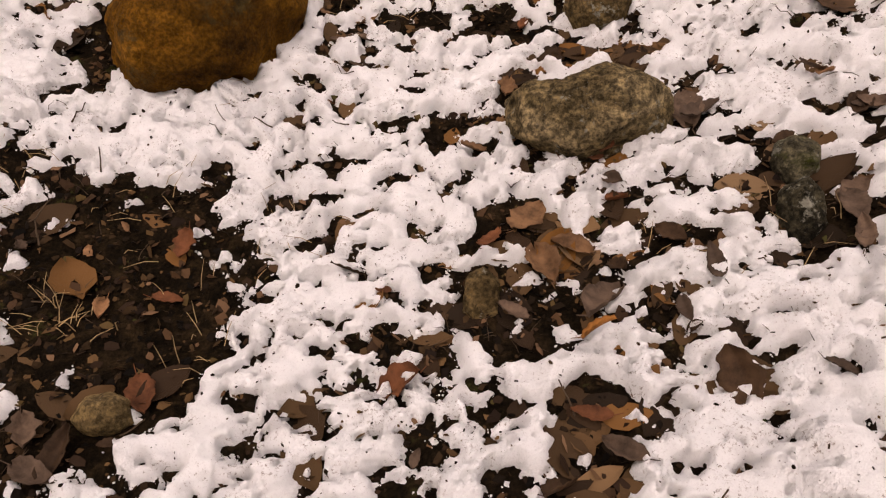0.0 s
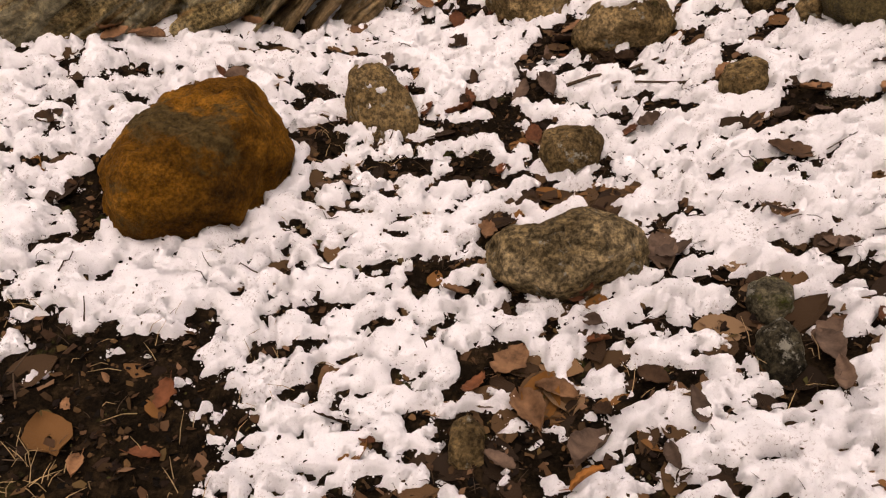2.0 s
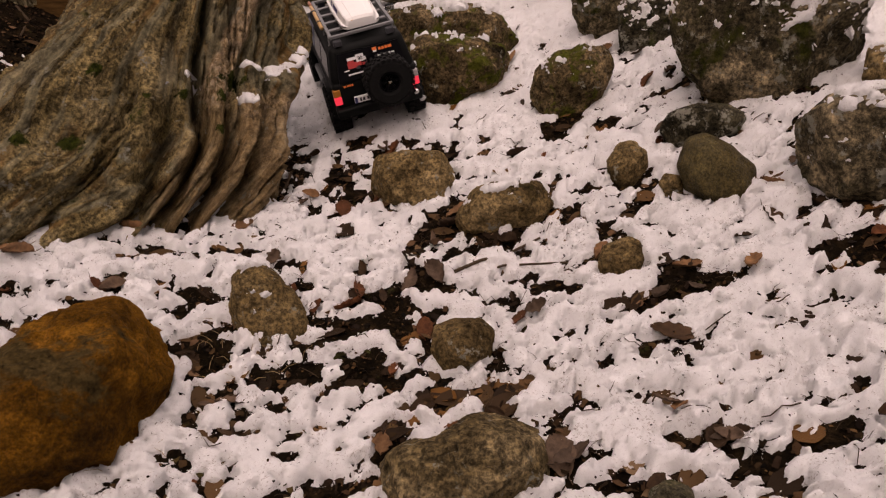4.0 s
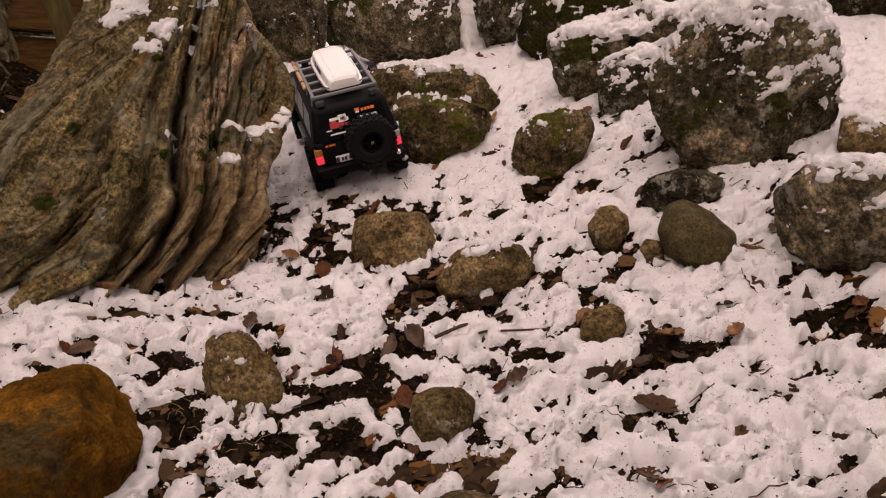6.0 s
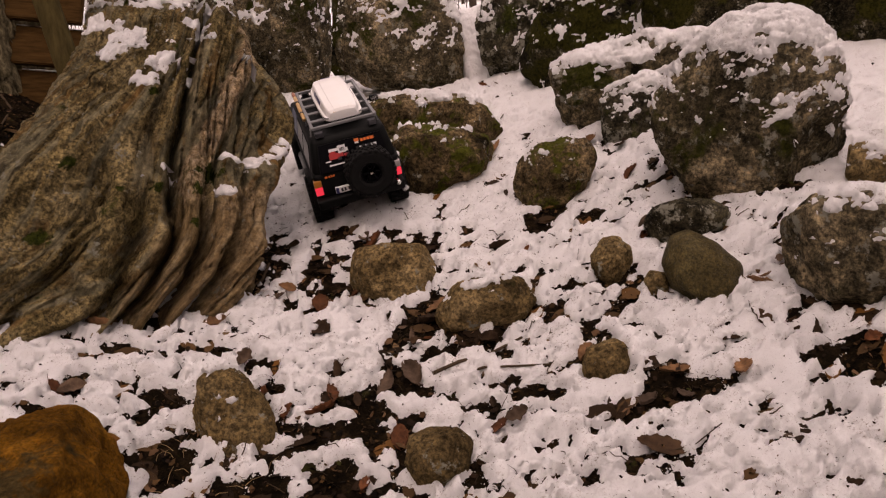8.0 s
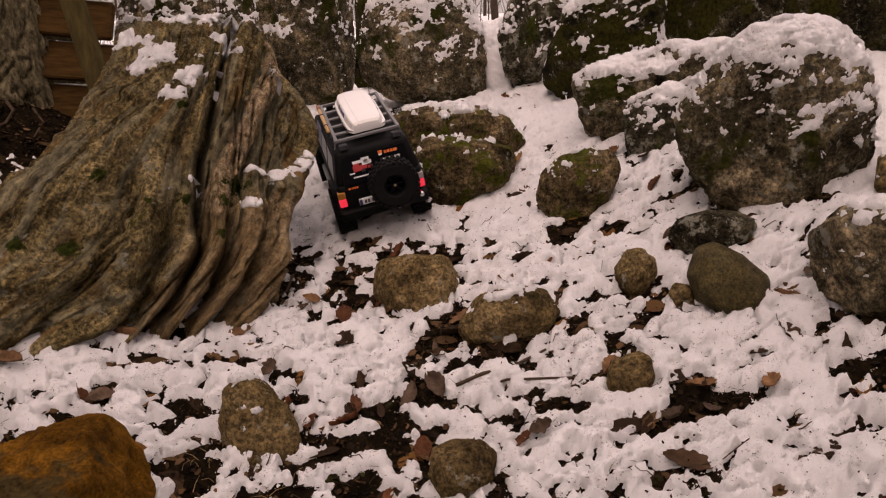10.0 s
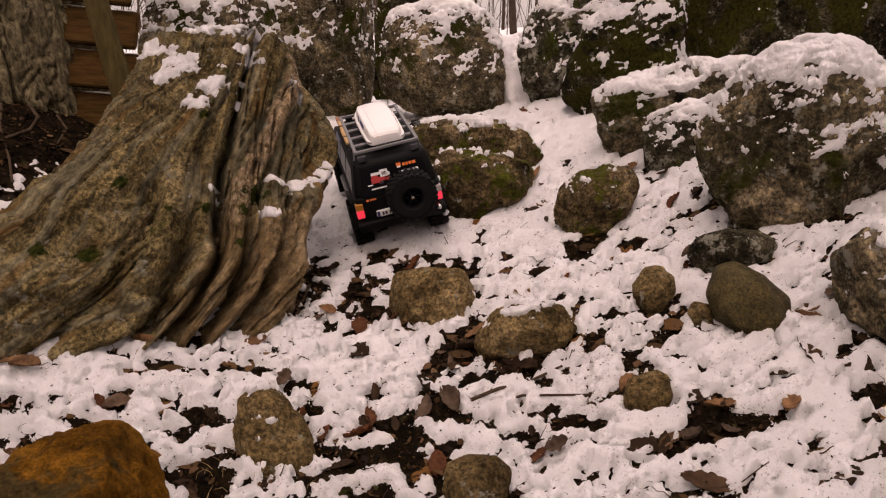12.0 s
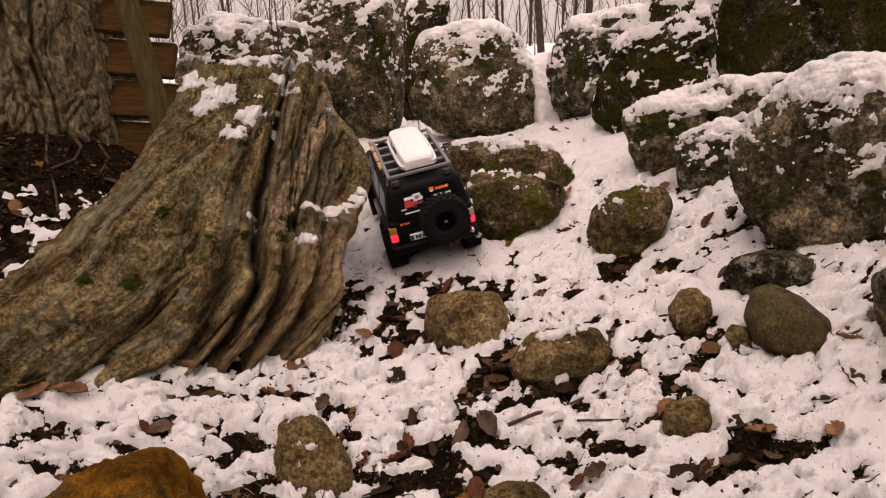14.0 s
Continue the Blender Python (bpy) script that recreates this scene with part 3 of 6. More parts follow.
def rock(name, label, stone, place, yaw, tilt, depth, snowy, outline):
    pts = np.array(outline)
    size = float((pts.max(0) - pts.min(0)).mean())
    level = 8 if stone == "gneiss" or "great" in label else 7 if size > 0.3 else 6
    d, faces = ball(level)
    mid = np.array((0.30, 0.08)) if stone == "gneiss" else (pts.max(0) + pts.min(0)) / 2
    theta = np.arctan2(d[:, 2], d[:, 0])
    r = 0
    for turn in (-0.07, 0, 0.07):
        r = r + reach_of(pts - mid, theta + turn) / 3
    flat = np.sqrt(d[:, 0] ** 2 + d[:, 2] ** 2)
    c = np.maximum(flat, 1e-9)
    swell = flat ** 0.8
    r = r * (1.03 if size < 0.3 else 1.0)
    p = np.stack([mid[0] + r * swell * d[:, 0] / c, depth * np.sign(d[:, 1]) * np.abs(d[:, 1]) ** 0.85, mid[1] + r * swell * d[:, 2] / c], 1)
    seed = int(abs(place[0] * 1000) + abs(place[1] * 100)) % 97
    chip = np.random.RandomState(seed)
    for _ in range(14 if stone not in ("olive", "gneiss") else 0):
        u = chip.normal(size=3) * np.array([0.32, 1.1, 0.3] if size > 0.3 else [0.5, 1.0, 0.5])
        u /= np.linalg.norm(u)
        over = p @ u - chip.uniform(0.76, 0.95) * (p @ u).max()
        p = p - u * (np.maximum(over, 0) * 0.88)[:, None]
    n = normals_of(p, faces)
    k = 2.2 / size
    amp = 0.06 * size
    push = amp * fbm(p[:, 0] * k, p[:, 1] * k, p[:, 2] * k, octaves=3, seed=seed) * (0.35 + 0.65 * np.abs(d[:, 1]))
    ridged = 1 - np.abs(fbm(p[:, 0] * k * 2, p[:, 1] * k * 2, p[:, 2] * k * 2, octaves=5, seed=seed + 5)) * 2
    push = push + (0.004 if stone == "olive" else 0.026 if size > 0.3 else 0.042) * size * ridged + (0.012 * np.abs(fbm(p[:, 0] * 13, p[:, 1] * 13, p[:, 2] * 13, octaves=4, seed=seed + 7)) if size > 0.2 else 0) + 0.0035 * fbm(p[:, 0] * 55, p[:, 1] * 55, p[:, 2] * 55, octaves=3, seed=seed + 9) * min(1, size / 0.3)
    push = push - push.mean() * (size > 0.3)
    if stone == "gneiss":
        push = 0.5 * push + folds(p) * np.clip(-d[:, 1] * 3, 0, 1)
    flow, zoned = np.stack([strata(p), p[:, 1], p[:, 2]], 1), slab_zones(p)
    p = p + n * push[:, None]
    own_x, own_z = p[:, 0].copy(), p[:, 2].copy()
    turn = np.array(pose(0, 0, 0, tilt, 0, yaw).to_3x3())
    p = p @ turn.T
    ob = tagged(new(name, mesh_of(name, p, faces)), label, "rock")
    ob.location = place
    ob.data.materials.append(STONE[stone])
    if stone == "gneiss":
        ob.data.attributes.new("strata", "FLOAT_VECTOR", "POINT").data.foreach_set("vector", flow.astype(np.float32).ravel())
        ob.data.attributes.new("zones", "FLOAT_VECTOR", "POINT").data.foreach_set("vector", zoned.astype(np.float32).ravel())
    if snowy:
        n = normals_of(p, faces)
        w = p + np.array(place)
        run = w[:, 2] - 0.3 * own_x
        k = 1 if size > 0.3 else 1.6
        patchy = fbm(w[:, 0] * 15 * k, w[:, 1] * 15 * k, run * 30 * k, octaves=5, seed=61, gain=0.62)
        clump = fbm(w[:, 0] * 62, w[:, 1] * 62, run * 75, octaves=3, seed=62, gain=0.6)
        high = (p[:, 2] - p[:, 2].min()) / np.ptp(p[:, 2])
        m = 1.0 * (n[:, 2] - 0.46) + 2.0 * patchy + 0.9 * clump + 1.1 * (high - 0.62) + 1.2 * (snowy - 0.75) - 0.35 * (size < 0.3)
        if stone == "gneiss":
            # clumps caught on the crown, on small steps below it and along the ledge
            m = -2.6 + 3.8 * ramp01(own_z - 0.28 * np.abs(own_x - 0.44), 0.395, 0.45) * ramp01(n[:, 2], 0.1, 0.6)
            for bx, bz, r in ((0.329, 0.342, 0.030), (0.34, 0.36, 0.018), (0.377, 0.285, 0.026), (0.331, 0.232, 0.018), (0.285, 0.297, 0.020), (0.468, 0.38, 0.020), (0.468, 0.349, 0.012), (0.399, 0.333, 0.010), (0.342, 0.012, 0.014), (0.299, 0.005, 0.007),
                              (0.294, 0.379, 0.013), (0.256, 0.392, 0.02), (0.581, 0.32, 0.016), (0.461, -0.038, 0.014), (0.499, 0.345, 0.010), (0.485, 0.046, 0.016), (0.51, 0.034, 0.018), (0.534, 0.026, 0.020), (0.56, 0.034, 0.018), (0.585, 0.048, 0.016), (0.61, 0.066, 0.016), (0.632, 0.092, 0.014)):
                m = np.maximum(m, 1.1 - 0.7 * (((own_x - bx) / (1.25 * r)) ** 2 + ((own_z - bz) / (0.8 * r)) ** 2))
            m = m - 0.25 + 1.9 * patchy + 1.6 * clump
        thick = np.where(m > 0, ((0.003 if stone == "gneiss" else 0.006) + (0.003 if stone == "gneiss" else 0.011) * min(1, size / 0.4) * ramp01(n[:, 2], 0.15, 0.8)) * np.sqrt(np.clip(m / 0.5, 0, 1)), 0.04 * m) - 0.001
        thick = thick + (0.004 * np.abs(fbm(w[:, 0] * 60, w[:, 1] * 60, w[:, 2] * 60, octaves=3, seed=63)) * min(1, size / 0.3)) * ramp01(m, 0, 0.3)
        q = p + (0.6 * n + np.array([0, 0, 0.4])) * thick[:, None]
        use = faces[(m[faces].max(axis=1) > -0.05)]
        if len(use):
            ids, back = np.unique(use, return_inverse=True)
            cap = new("snow_cap", mesh_of("snow_cap", q[ids], back.reshape(use.shape)))
            cap.data.materials.append(SNOW)
            cap.parent = ob
            tagged(cap, "patchy crusted snow", kind="stuff")
    return ob


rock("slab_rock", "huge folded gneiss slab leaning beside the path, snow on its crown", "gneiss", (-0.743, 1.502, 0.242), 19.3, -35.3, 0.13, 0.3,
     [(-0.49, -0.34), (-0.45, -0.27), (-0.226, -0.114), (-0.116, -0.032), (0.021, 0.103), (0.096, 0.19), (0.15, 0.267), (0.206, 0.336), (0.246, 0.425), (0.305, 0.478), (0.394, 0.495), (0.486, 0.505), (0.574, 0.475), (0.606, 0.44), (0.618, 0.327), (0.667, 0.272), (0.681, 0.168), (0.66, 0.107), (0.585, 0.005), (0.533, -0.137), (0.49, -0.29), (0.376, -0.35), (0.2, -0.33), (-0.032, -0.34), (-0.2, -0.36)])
rock("boulder", "broad brown boulder with thin snow behind the slab", "granite", (-0.769, 3.16, 0.593), 13.7, -1.6, 0.182, 0.62,
     [(-0.319, -0.10), (-0.278, 0.041), (-0.238, 0.165), (-0.101, 0.228), (0.063, 0.243), (0.233, 0.243), (0.304, 0.019), (0.237, -0.27), (-0.268, -0.26)])
rock("boulder", "tall mossy boulder with patchy snow on its face", "granite", (-0.364, 3.487, 0.656), 6.1, -0.5, 0.198, 0.72,
     [(-0.306, -0.258), (-0.273, 0.03), (-0.231, 0.194), (-0.127, 0.285), (0.083, 0.317), (0.251, 0.299), (0.290, 0.203), (0.278, -0.082), (0.255, -0.36), (-0.057, -0.42), (-0.273, -0.40)])
rock("boulder", "rounded mossy boulder with snow patches at the top of the gully", "granite", (0.22, 3.179, 0.534), -3.7, -2.7, 0.172, 0.66,
     [(-0.291, -0.024), (-0.26, 0.148), (-0.212, 0.210), (-0.023, 0.260), (0.084, 0.253), (0.205, 0.182), (0.250, 0.096), (0.270, -0.073), (0.27, -0.21), (0.087, -0.26), (-0.137, -0.22), (-0.28, -0.13)])
rock("boulder", "dark boulder far behind in a gap between two others", "moss", (0.0, 4.1, 0.8), 0, 0, 0.12, 0.55,
     [(-0.13, -0.5), (-0.107, -0.122), (-0.082, 0.117), (-0.039, 0.190), (0.13, 0.185), (0.148, 0.115), (0.12, -0.004), (0.14, -0.5)])
rock("snowy_stone", "stone buried by the snow that fills a gap between boulders", "moss", (0.545, 3.16, 0.475), -8, -30, 0.09, 3.0,
     [(-0.07, 0.25), (-0.10, 0.12), (-0.07, -0.06), (0.0, -0.28), (0.19, -0.29), (0.10, -0.08), (0.035, 0.1), (0.015, 0.25)])
rock("boulder", "dark mossy boulder with a snowy crown beside the gully", "lichen", (0.706, 2.95, 0.604), -13.1, -1.5, 0.13, 0.62,
     [(-0.223, 0.001), (-0.186, 0.1), (-0.116, 0.178), (0.009, 0.214), (0.162, 0.222), (0.285, 0.192), (0.309, -0.002), (0.247, -0.25), (-0.014, -0.25), (-0.125, -0.25), (-0.202, -0.09)])
rock("boulder", "steep mossy boulder dotted with snow", "moss", (0.911, 2.566, 0.63), -19.1, -1.1, 0.19, 0.9,
     [(-0.3, -0.262), (-0.288, -0.164), (-0.264, -0.047), (-0.216, 0.055), (-0.147, 0.148), (-0.095, 0.25), (-0.02, 0.36), (0.08, 0.38), (0.125, 0.2), (0.13, -0.115), (0.10, -0.28), (-0.101, -0.30), (-0.244, -0.31)])
rock("boulder", "dark moss-covered boulder wall above the others", "moss", (1.644, 2.623, 0.739), -31.6, 1.0, 0.36, 0.42,
     [(-0.66, -0.47), (-0.68, 0.04), (-0.55, 0.306), (-0.24, 0.49), (0.26, 0.435), (0.56, -0.03), (0.56, -0.475), (-0.23, -0.51)])
rock("boulder", "long grey boulder with a thick snow cap", "granite", (0.846, 2.065, 0.446), -21.7, -6.0, 0.156, 0.54,
     [(-0.281, -0.051), (-0.272, 0.002), (-0.21, 0.066), (-0.099, 0.106), (0.054, 0.136), (0.23, 0.146), (0.321, 0.101), (0.339, -0.07), (0.173, -0.17), (-0.077, -0.18), (-0.246, -0.15)])
rock("boulder", "small lichen-grey boulder with a snow cap", "lichen", (0.802, 1.906, 0.381), -22.1, -8.2, 0.089, 0.8,
     [(-0.101, -0.063), (-0.097, 0.016), (-0.074, 0.072), (-0.012, 0.103), (0.059, 0.083), (0.101, 0.009), (0.087, -0.068), (0.003, -0.104), (-0.072, -0.101)])
rock("boulder", "great rounded granite boulder with streaks of snow", "granite", (0.873, 1.477, 0.455), -29.2, -7.0, 0.139, 0.56,
     [(-0.199, -0.12), (-0.199, -0.044), (-0.175, 0.034), (-0.12, 0.120), (-0.049, 0.178), (0.012, 0.198), (0.095, 0.192), (0.161, 0.139), (0.206, 0.028), (0.22, -0.085), (0.182, -0.18), (0.043, -0.235), (-0.117, -0.215)])
rock("mossy_rock", "low brown rock with green moss and a little snow", "mossrock", (0.275, 2.336, 0.275), -6.4, -9.7, 0.173, 0.02,
     [(-0.241, -0.022), (-0.226, 0.083), (-0.107, 0.111), (0.063, 0.115), (0.166, 0.074), (0.224, -0.001), (0.238, -0.067), (0.104, -0.115), (-0.087, -0.097)])
rock("mossy_rock", "low rock thick with green moss beside the car", "mossrock", (0.254, 2.038, 0.213), -6.7, -12.7, 0.138, 0.02,
     [(-0.173, -0.042), (-0.154, 0.06), (-0.09, 0.107), (0.028, 0.098), (0.137, 0.078), (0.17, 0.037), (0.097, -0.031), (-0.037, -0.092), (-0.121, -0.11)])
rock("mossy_rock", "upright mossy rock standing in the snow", "mossrock", (0.523, 1.72, 0.248), -16.3, -13.4, 0.082, 0.05,
     [(-0.098, -0.052), (-0.089, 0.028), (-0.045, 0.074), (0.031, 0.094), (0.079, 0.086), (0.095, 0.044), (0.072, -0.029), (0.013, -0.087), (-0.056, -0.097)])
rock("stone", "tan pebble stone lying in the snow", "tan", (0.539, 1.308, 0.159), -21.4, -20.0, 0.049, 0,
     [(-0.04, 0.01), (-0.023, 0.043), (0.004, 0.052), (0.032, 0.035), (0.038, 0.001), (0.017, -0.047), (-0.013, -0.069), (-0.032, -0.038)])
rock("stone", "smooth olive-brown egg-shaped stone in the snow", "olive", (0.672, 1.178, 0.193), -28.6, -19.5, 0.098, 0,
     [(-0.076, -0.002), (-0.065, 0.048), (-0.035, 0.065), (0.017, 0.046), (0.062, 0.009), (0.077, -0.043), (0.054, -0.081), (0.002, -0.073), (-0.053, -0.049)])
rock("stone", "flat grey speckled stone", "lichen", (0.717, 1.36, 0.233), -26.8, -16.1, 0.111, 0,
     [(-0.084, -0.019), (-0.069, 0.013), (-0.016, 0.037), (0.047, 0.04), (0.08, 0.023), (0.068, -0.011), (0.014, -0.046), (-0.05, -0.057)])
rock("stone", "small brown stone between larger ones", "tan", (0.593, 1.199, 0.152), -25.2, -21.3, 0.036, 0,
     [(-0.028, -0.005), (-0.016, 0.022), (0.014, 0.02), (0.029, -0.01), (0.005, -0.031)])
rock("boulder", "dark grey rock with a lens of snow on top", "granite", (0.843, 0.991, 0.286), -38.2, -16.0, 0.105, 0.55,
     [(-0.113, -0.043), (-0.12, 0.026), (-0.095, 0.065), (-0.033, 0.082), (0.048, 0.088), (0.104, 0.031), (0.105, -0.062), (-0.004, -0.088), (-0.084, -0.079)])
rock("stone", "brown stone tucked under the snow", "tan", (1.067, 1.292, 0.351), -37.9, -10.6, 0.071, 0.5,
     [(-0.048, -0.023), (-0.048, 0.037), (-0.009, 0.052), (0.047, 0.022), (0.056, -0.035), (-0.011, -0.055)])
rock("stone", "rough tan stone in the wheel track", "tan", (0.095, 1.51, 0.079), -3.1, -21.3, 0.112, 0,
     [(-0.093, -0.016), (-0.08, 0.047), (-0.008, 0.06), (0.071, 0.054), (0.093, 0.008), (0.077, -0.058), (0.005, -0.079), (-0.073, -0.059)])
rock("stone", "flat tan-brown stone in the wheel track", "tan", (0.278, 1.313, 0.083), -11.2, -23.6, 0.102, 0.3,
     [(-0.1, -0.034), (-0.062, 0.027), (0.007, 0.051), (0.076, 0.041), (0.099, 0.001), (0.067, -0.046), (-0.012, -0.067), (-0.081, -0.064)])
rock("stone", "rough olive-tan stone among leaves", "tan", (0.44, 1.034, 0.079), -21.8, -27.7, 0.049, 0,
     [(-0.037, -0.023), (-0.029, 0.02), (0.002, 0.039), (0.029, 0.032), (0.038, 0.001), (0.022, -0.042), (-0.009, -0.052)])
rock("stone", "triangular grey-brown stone amid dark litter", "tan", (-0.197, 1.089, -0.015), 10.4, -31.4, 0.068, 0.15,
     [(-0.068, -0.015), (-0.055, 0.067), (-0.025, 0.08), (0.004, 0.065), (0.041, 0.016), (0.064, -0.051), (0.043, -0.092), (-0.016, -0.097), (-0.063, -0.066)])
rock("orange_rock", "large rust-orange lichen-covered rock", "orange", (-0.5, 0.893, -0.028), 25.8, -29.6, 0.194, 0,
     [(-0.16, -0.071), (-0.127, 0.003), (-0.075, 0.052), (-0.023, 0.081), (0.041, 0.098), (0.113, 0.096), (0.151, 0.062), (0.155, -0.019), (0.105, -0.103), (0.029, -0.132), (-0.059, -0.138), (-0.135, -0.117)])
rock("stone", "round brown stone beside the wheel track", "tan", (0.138, 0.932, -0.013), -8.1, -30.4, 0.074, 0,
     [(-0.053, -0.007), (-0.044, 0.022), (-0.013, 0.034), (0.03, 0.036), (0.052, 0.018), (0.047, -0.022), (0.019, -0.045), (-0.025, -0.047)])
rock("flat_stone", "broad olive-grey veined stone framed by snow", "vein", (0.107, 0.666, -0.039), -10.2, -33.4, 0.113, 0,
     [(-0.112, -0.018), (-0.088, 0.013), (-0.035, 0.029), (0.007, 0.057), (0.058, 0.068), (0.091, 0.054), (0.109, 0.01), (0.108, -0.047), (0.063, -0.072), (0.008, -0.073), (-0.051, -0.056), (-0.097, -0.048)])
rock("stone", "small grassy grey stone", "lichen", (0.337, 0.521, 0.004), -28.6, -33.2, 0.034, 0,
     [(-0.021, -0.017), (-0.025, 0.009), (-0.009, 0.024), (0.016, 0.023), (0.029, -0.003), (0.02, -0.028), (-0.004, -0.035)])
rock("stone", "long grey stone in dark litter", "lichen", (0.318, 0.426, 0.001), -30.9, -36.6, 0.032, 0,
     [(-0.014, -0.028), (-0.026, 0.013), (-0.015, 0.037), (0.008, 0.028), (0.03, -0.009), (0.028, -0.045), (0.008, -0.054)])
rock("stone", "grey-brown stone at the edge of the bare soil", "tan", (-0.4, 0.183, -0.101), 44.4, -51.1, 0.038, 0,
     [(-0.027, 0.009), (-0.009, 0.02), (0.013, 0.012), (0.025, -0.006), (0.019, -0.026), (-0.003, -0.024), (-0.024, -0.01)])
rock("stone", "brown stone under leaves", "tan", (-0.029, 0.346, -0.077), -1.7, -48.9, 0.023, 0,
     [(-0.017, -0.02), (-0.016, 0.019), (0.001, 0.03), (0.018, 0.016), (0.021, -0.021), (0.006, -0.039)])

# ---- the model car ----
S = 1.15  # the car's measures below are for a body 0.2 wide


def part(name, bm, mat, parent, label="", smooth=False):
    """Links a bmesh as one mesh under a thing or a part."""
    me = bpy.data.meshes.new(name)
    bmesh.ops.recalc_face_normals(bm, faces=bm.faces)
    bm.to_mesh(me)
    bm.free()
    if smooth:
        me.polygons.foreach_set("use_smooth", [True] * len(me.polygons))
    ob = new(name, me)
    me.materials.append(mat)
    ob.parent = parent
    if label:
        ob["label"] = label
    return ob


def hexa(bm, lower, upper, bevel=0.0, segments=2):
    """A block between two four-cornered outlines, its edges rounded."""
    vs = [bm.verts.new(Vector(p) * S) for p in (*lower, *upper)]
    fs = [bm.faces.new([vs[i] for i in q]) for q in ((3, 2, 1, 0), (4, 5, 6, 7), (0, 1, 5, 4), (1, 2, 6, 5), (2, 3, 7, 6), (3, 0, 4, 7))]
    if bevel:
        edges = list({e for f in fs for e in f.edges})
        bmesh.ops.bevel(bm, geom=edges, offset=bevel * S, segments=segments, affect="EDGES", profile=0.5)


def block(bm, x0, x1, y0, y1, z0, z1, bevel=0.001, segments=1):
    hexa(bm, ((x0, y0, z0), (x1, y0, z0), (x1, y1, z0), (x0, y1, z0)), ((x0, y0, z1), (x1, y0, z1), (x1, y1, z1), (x0, y1, z1)), bevel, segments)


def plate(bm, corners, thick=0.0008):
    """A thin panel on four corners, proud of its surface."""
    p = [Vector(c) for c in corners]
    n = (p[1] - p[0]).cross(p[3] - p[0]).normalized() * thick
    hexa(bm, [c - n for c in p], [c + n for c in p])


def bar(bm, a, b, r, sides=8):
    a, b = Vector(a) * S, Vector(b) * S
    m = Matrix.Translation((a + b) / 2) @ (b - a).to_track_quat("Z", "Y").to_matrix().to_4x4()
    bmesh.ops.create_cone(bm, cap_ends=True, segments=sides, radius1=r * S, radius2=r * S, depth=(b - a).length, matrix=m)


def lathe(bm, profile, centre, axis="X", steps=40):
    """Turns a profile of (along, radius) round an axis through centre."""
    rings = []
    for k in range(steps):
        a = 2 * math.pi * k / steps
        ring = []
        for along, r in profile:
            u, v = r * math.cos(a), r * math.sin(a)
            q = (along, u, v) if axis == "X" else (u, along, v)
            ring.append(bm.verts.new((Vector(centre) + Vector(q)) * S))
        rings.append(ring)
    for k in range(steps):
        a, b = rings[k], rings[(k + 1) % steps]
        for i in range(len(profile) - 1):
            bm.faces.new((a[i], a[i + 1], b[i + 1], b[i]))


MATT_BLACK = simple_material("matt_dark_paint", (0.003, 0.0034, 0.0034), 0.6, spread=0.25, scale=25, spec=0.1)
RUBBER = simple_material("tyre_rubber", (0.006, 0.006, 0.006), 0.9, spread=0.3, scale=80, spec=0.15)
RACK_GREY = simple_material("grey_painted_rack", (0.12, 0.12, 0.125), 0.5, spread=0.12, scale=90)
BOX_WHITE = simple_material("white_box_plastic", (0.68, 0.67, 0.66), 0.3, spread=0.03, scale=12, bump=0.0001)
NAVY = simple_material("navy_print", (0.03, 0.03, 0.12), 0.5)
GLOSS_BLACK = simple_material("black_glass", (0.003, 0.003, 0.004), 0.3, spread=0.1, spec=0.05)
RED_LIGHT = simple_material("red_lamp_plastic", (0.55, 0.03, 0.06), 0.25)
RED_LIGHT.node_tree.nodes["Principled BSDF"].inputs["Emission Color"].default_value = (1.0, 0.05, 0.09, 1)
RED_LIGHT.node_tree.nodes["Principled BSDF"].inputs["Emission Strength"].default_value = 0.5
AMBER_LENS = simple_material("amber_lamp_lens", (0.4, 0.15, 0.02), 0.3)
PINK_LENS = simple_material("grey_lamp_lens", (0.3, 0.27, 0.27), 0.25)
CHROME = simple_material("bright_metal", (0.65, 0.65, 0.65), 0.25, 1.0)
PLATE_WHITE = simple_material("plate_white", (0.7, 0.7, 0.72), 0.45)
INK = simple_material("black_ink", (0.02, 0.02, 0.025), 0.5)
WOOD = simple_material("light_wood", (0.48, 0.29, 0.12), 0.6, spread=0.2, scale=30, stretch=(8, 1, 8))
RUST = simple_material("rust_red_wood", (0.28, 0.1, 0.05), 0.6)
ORANGE = simple_material("orange_print", (0.75, 0.16, 0.03), 0.5)
RED_PRINT = simple_material("red_print", (0.42, 0.03, 0.03), 0.5)
BLUE_CABIN = simple_material("grey_blue_interior", (0.09, 0.1, 0.15), 0.6)

car = tagged(new("model_car"), "matt black model off-road car with white roof box", "model car")
car.matrix_world = Matrix.Translation(CAR_AT) @ CAR_TURN

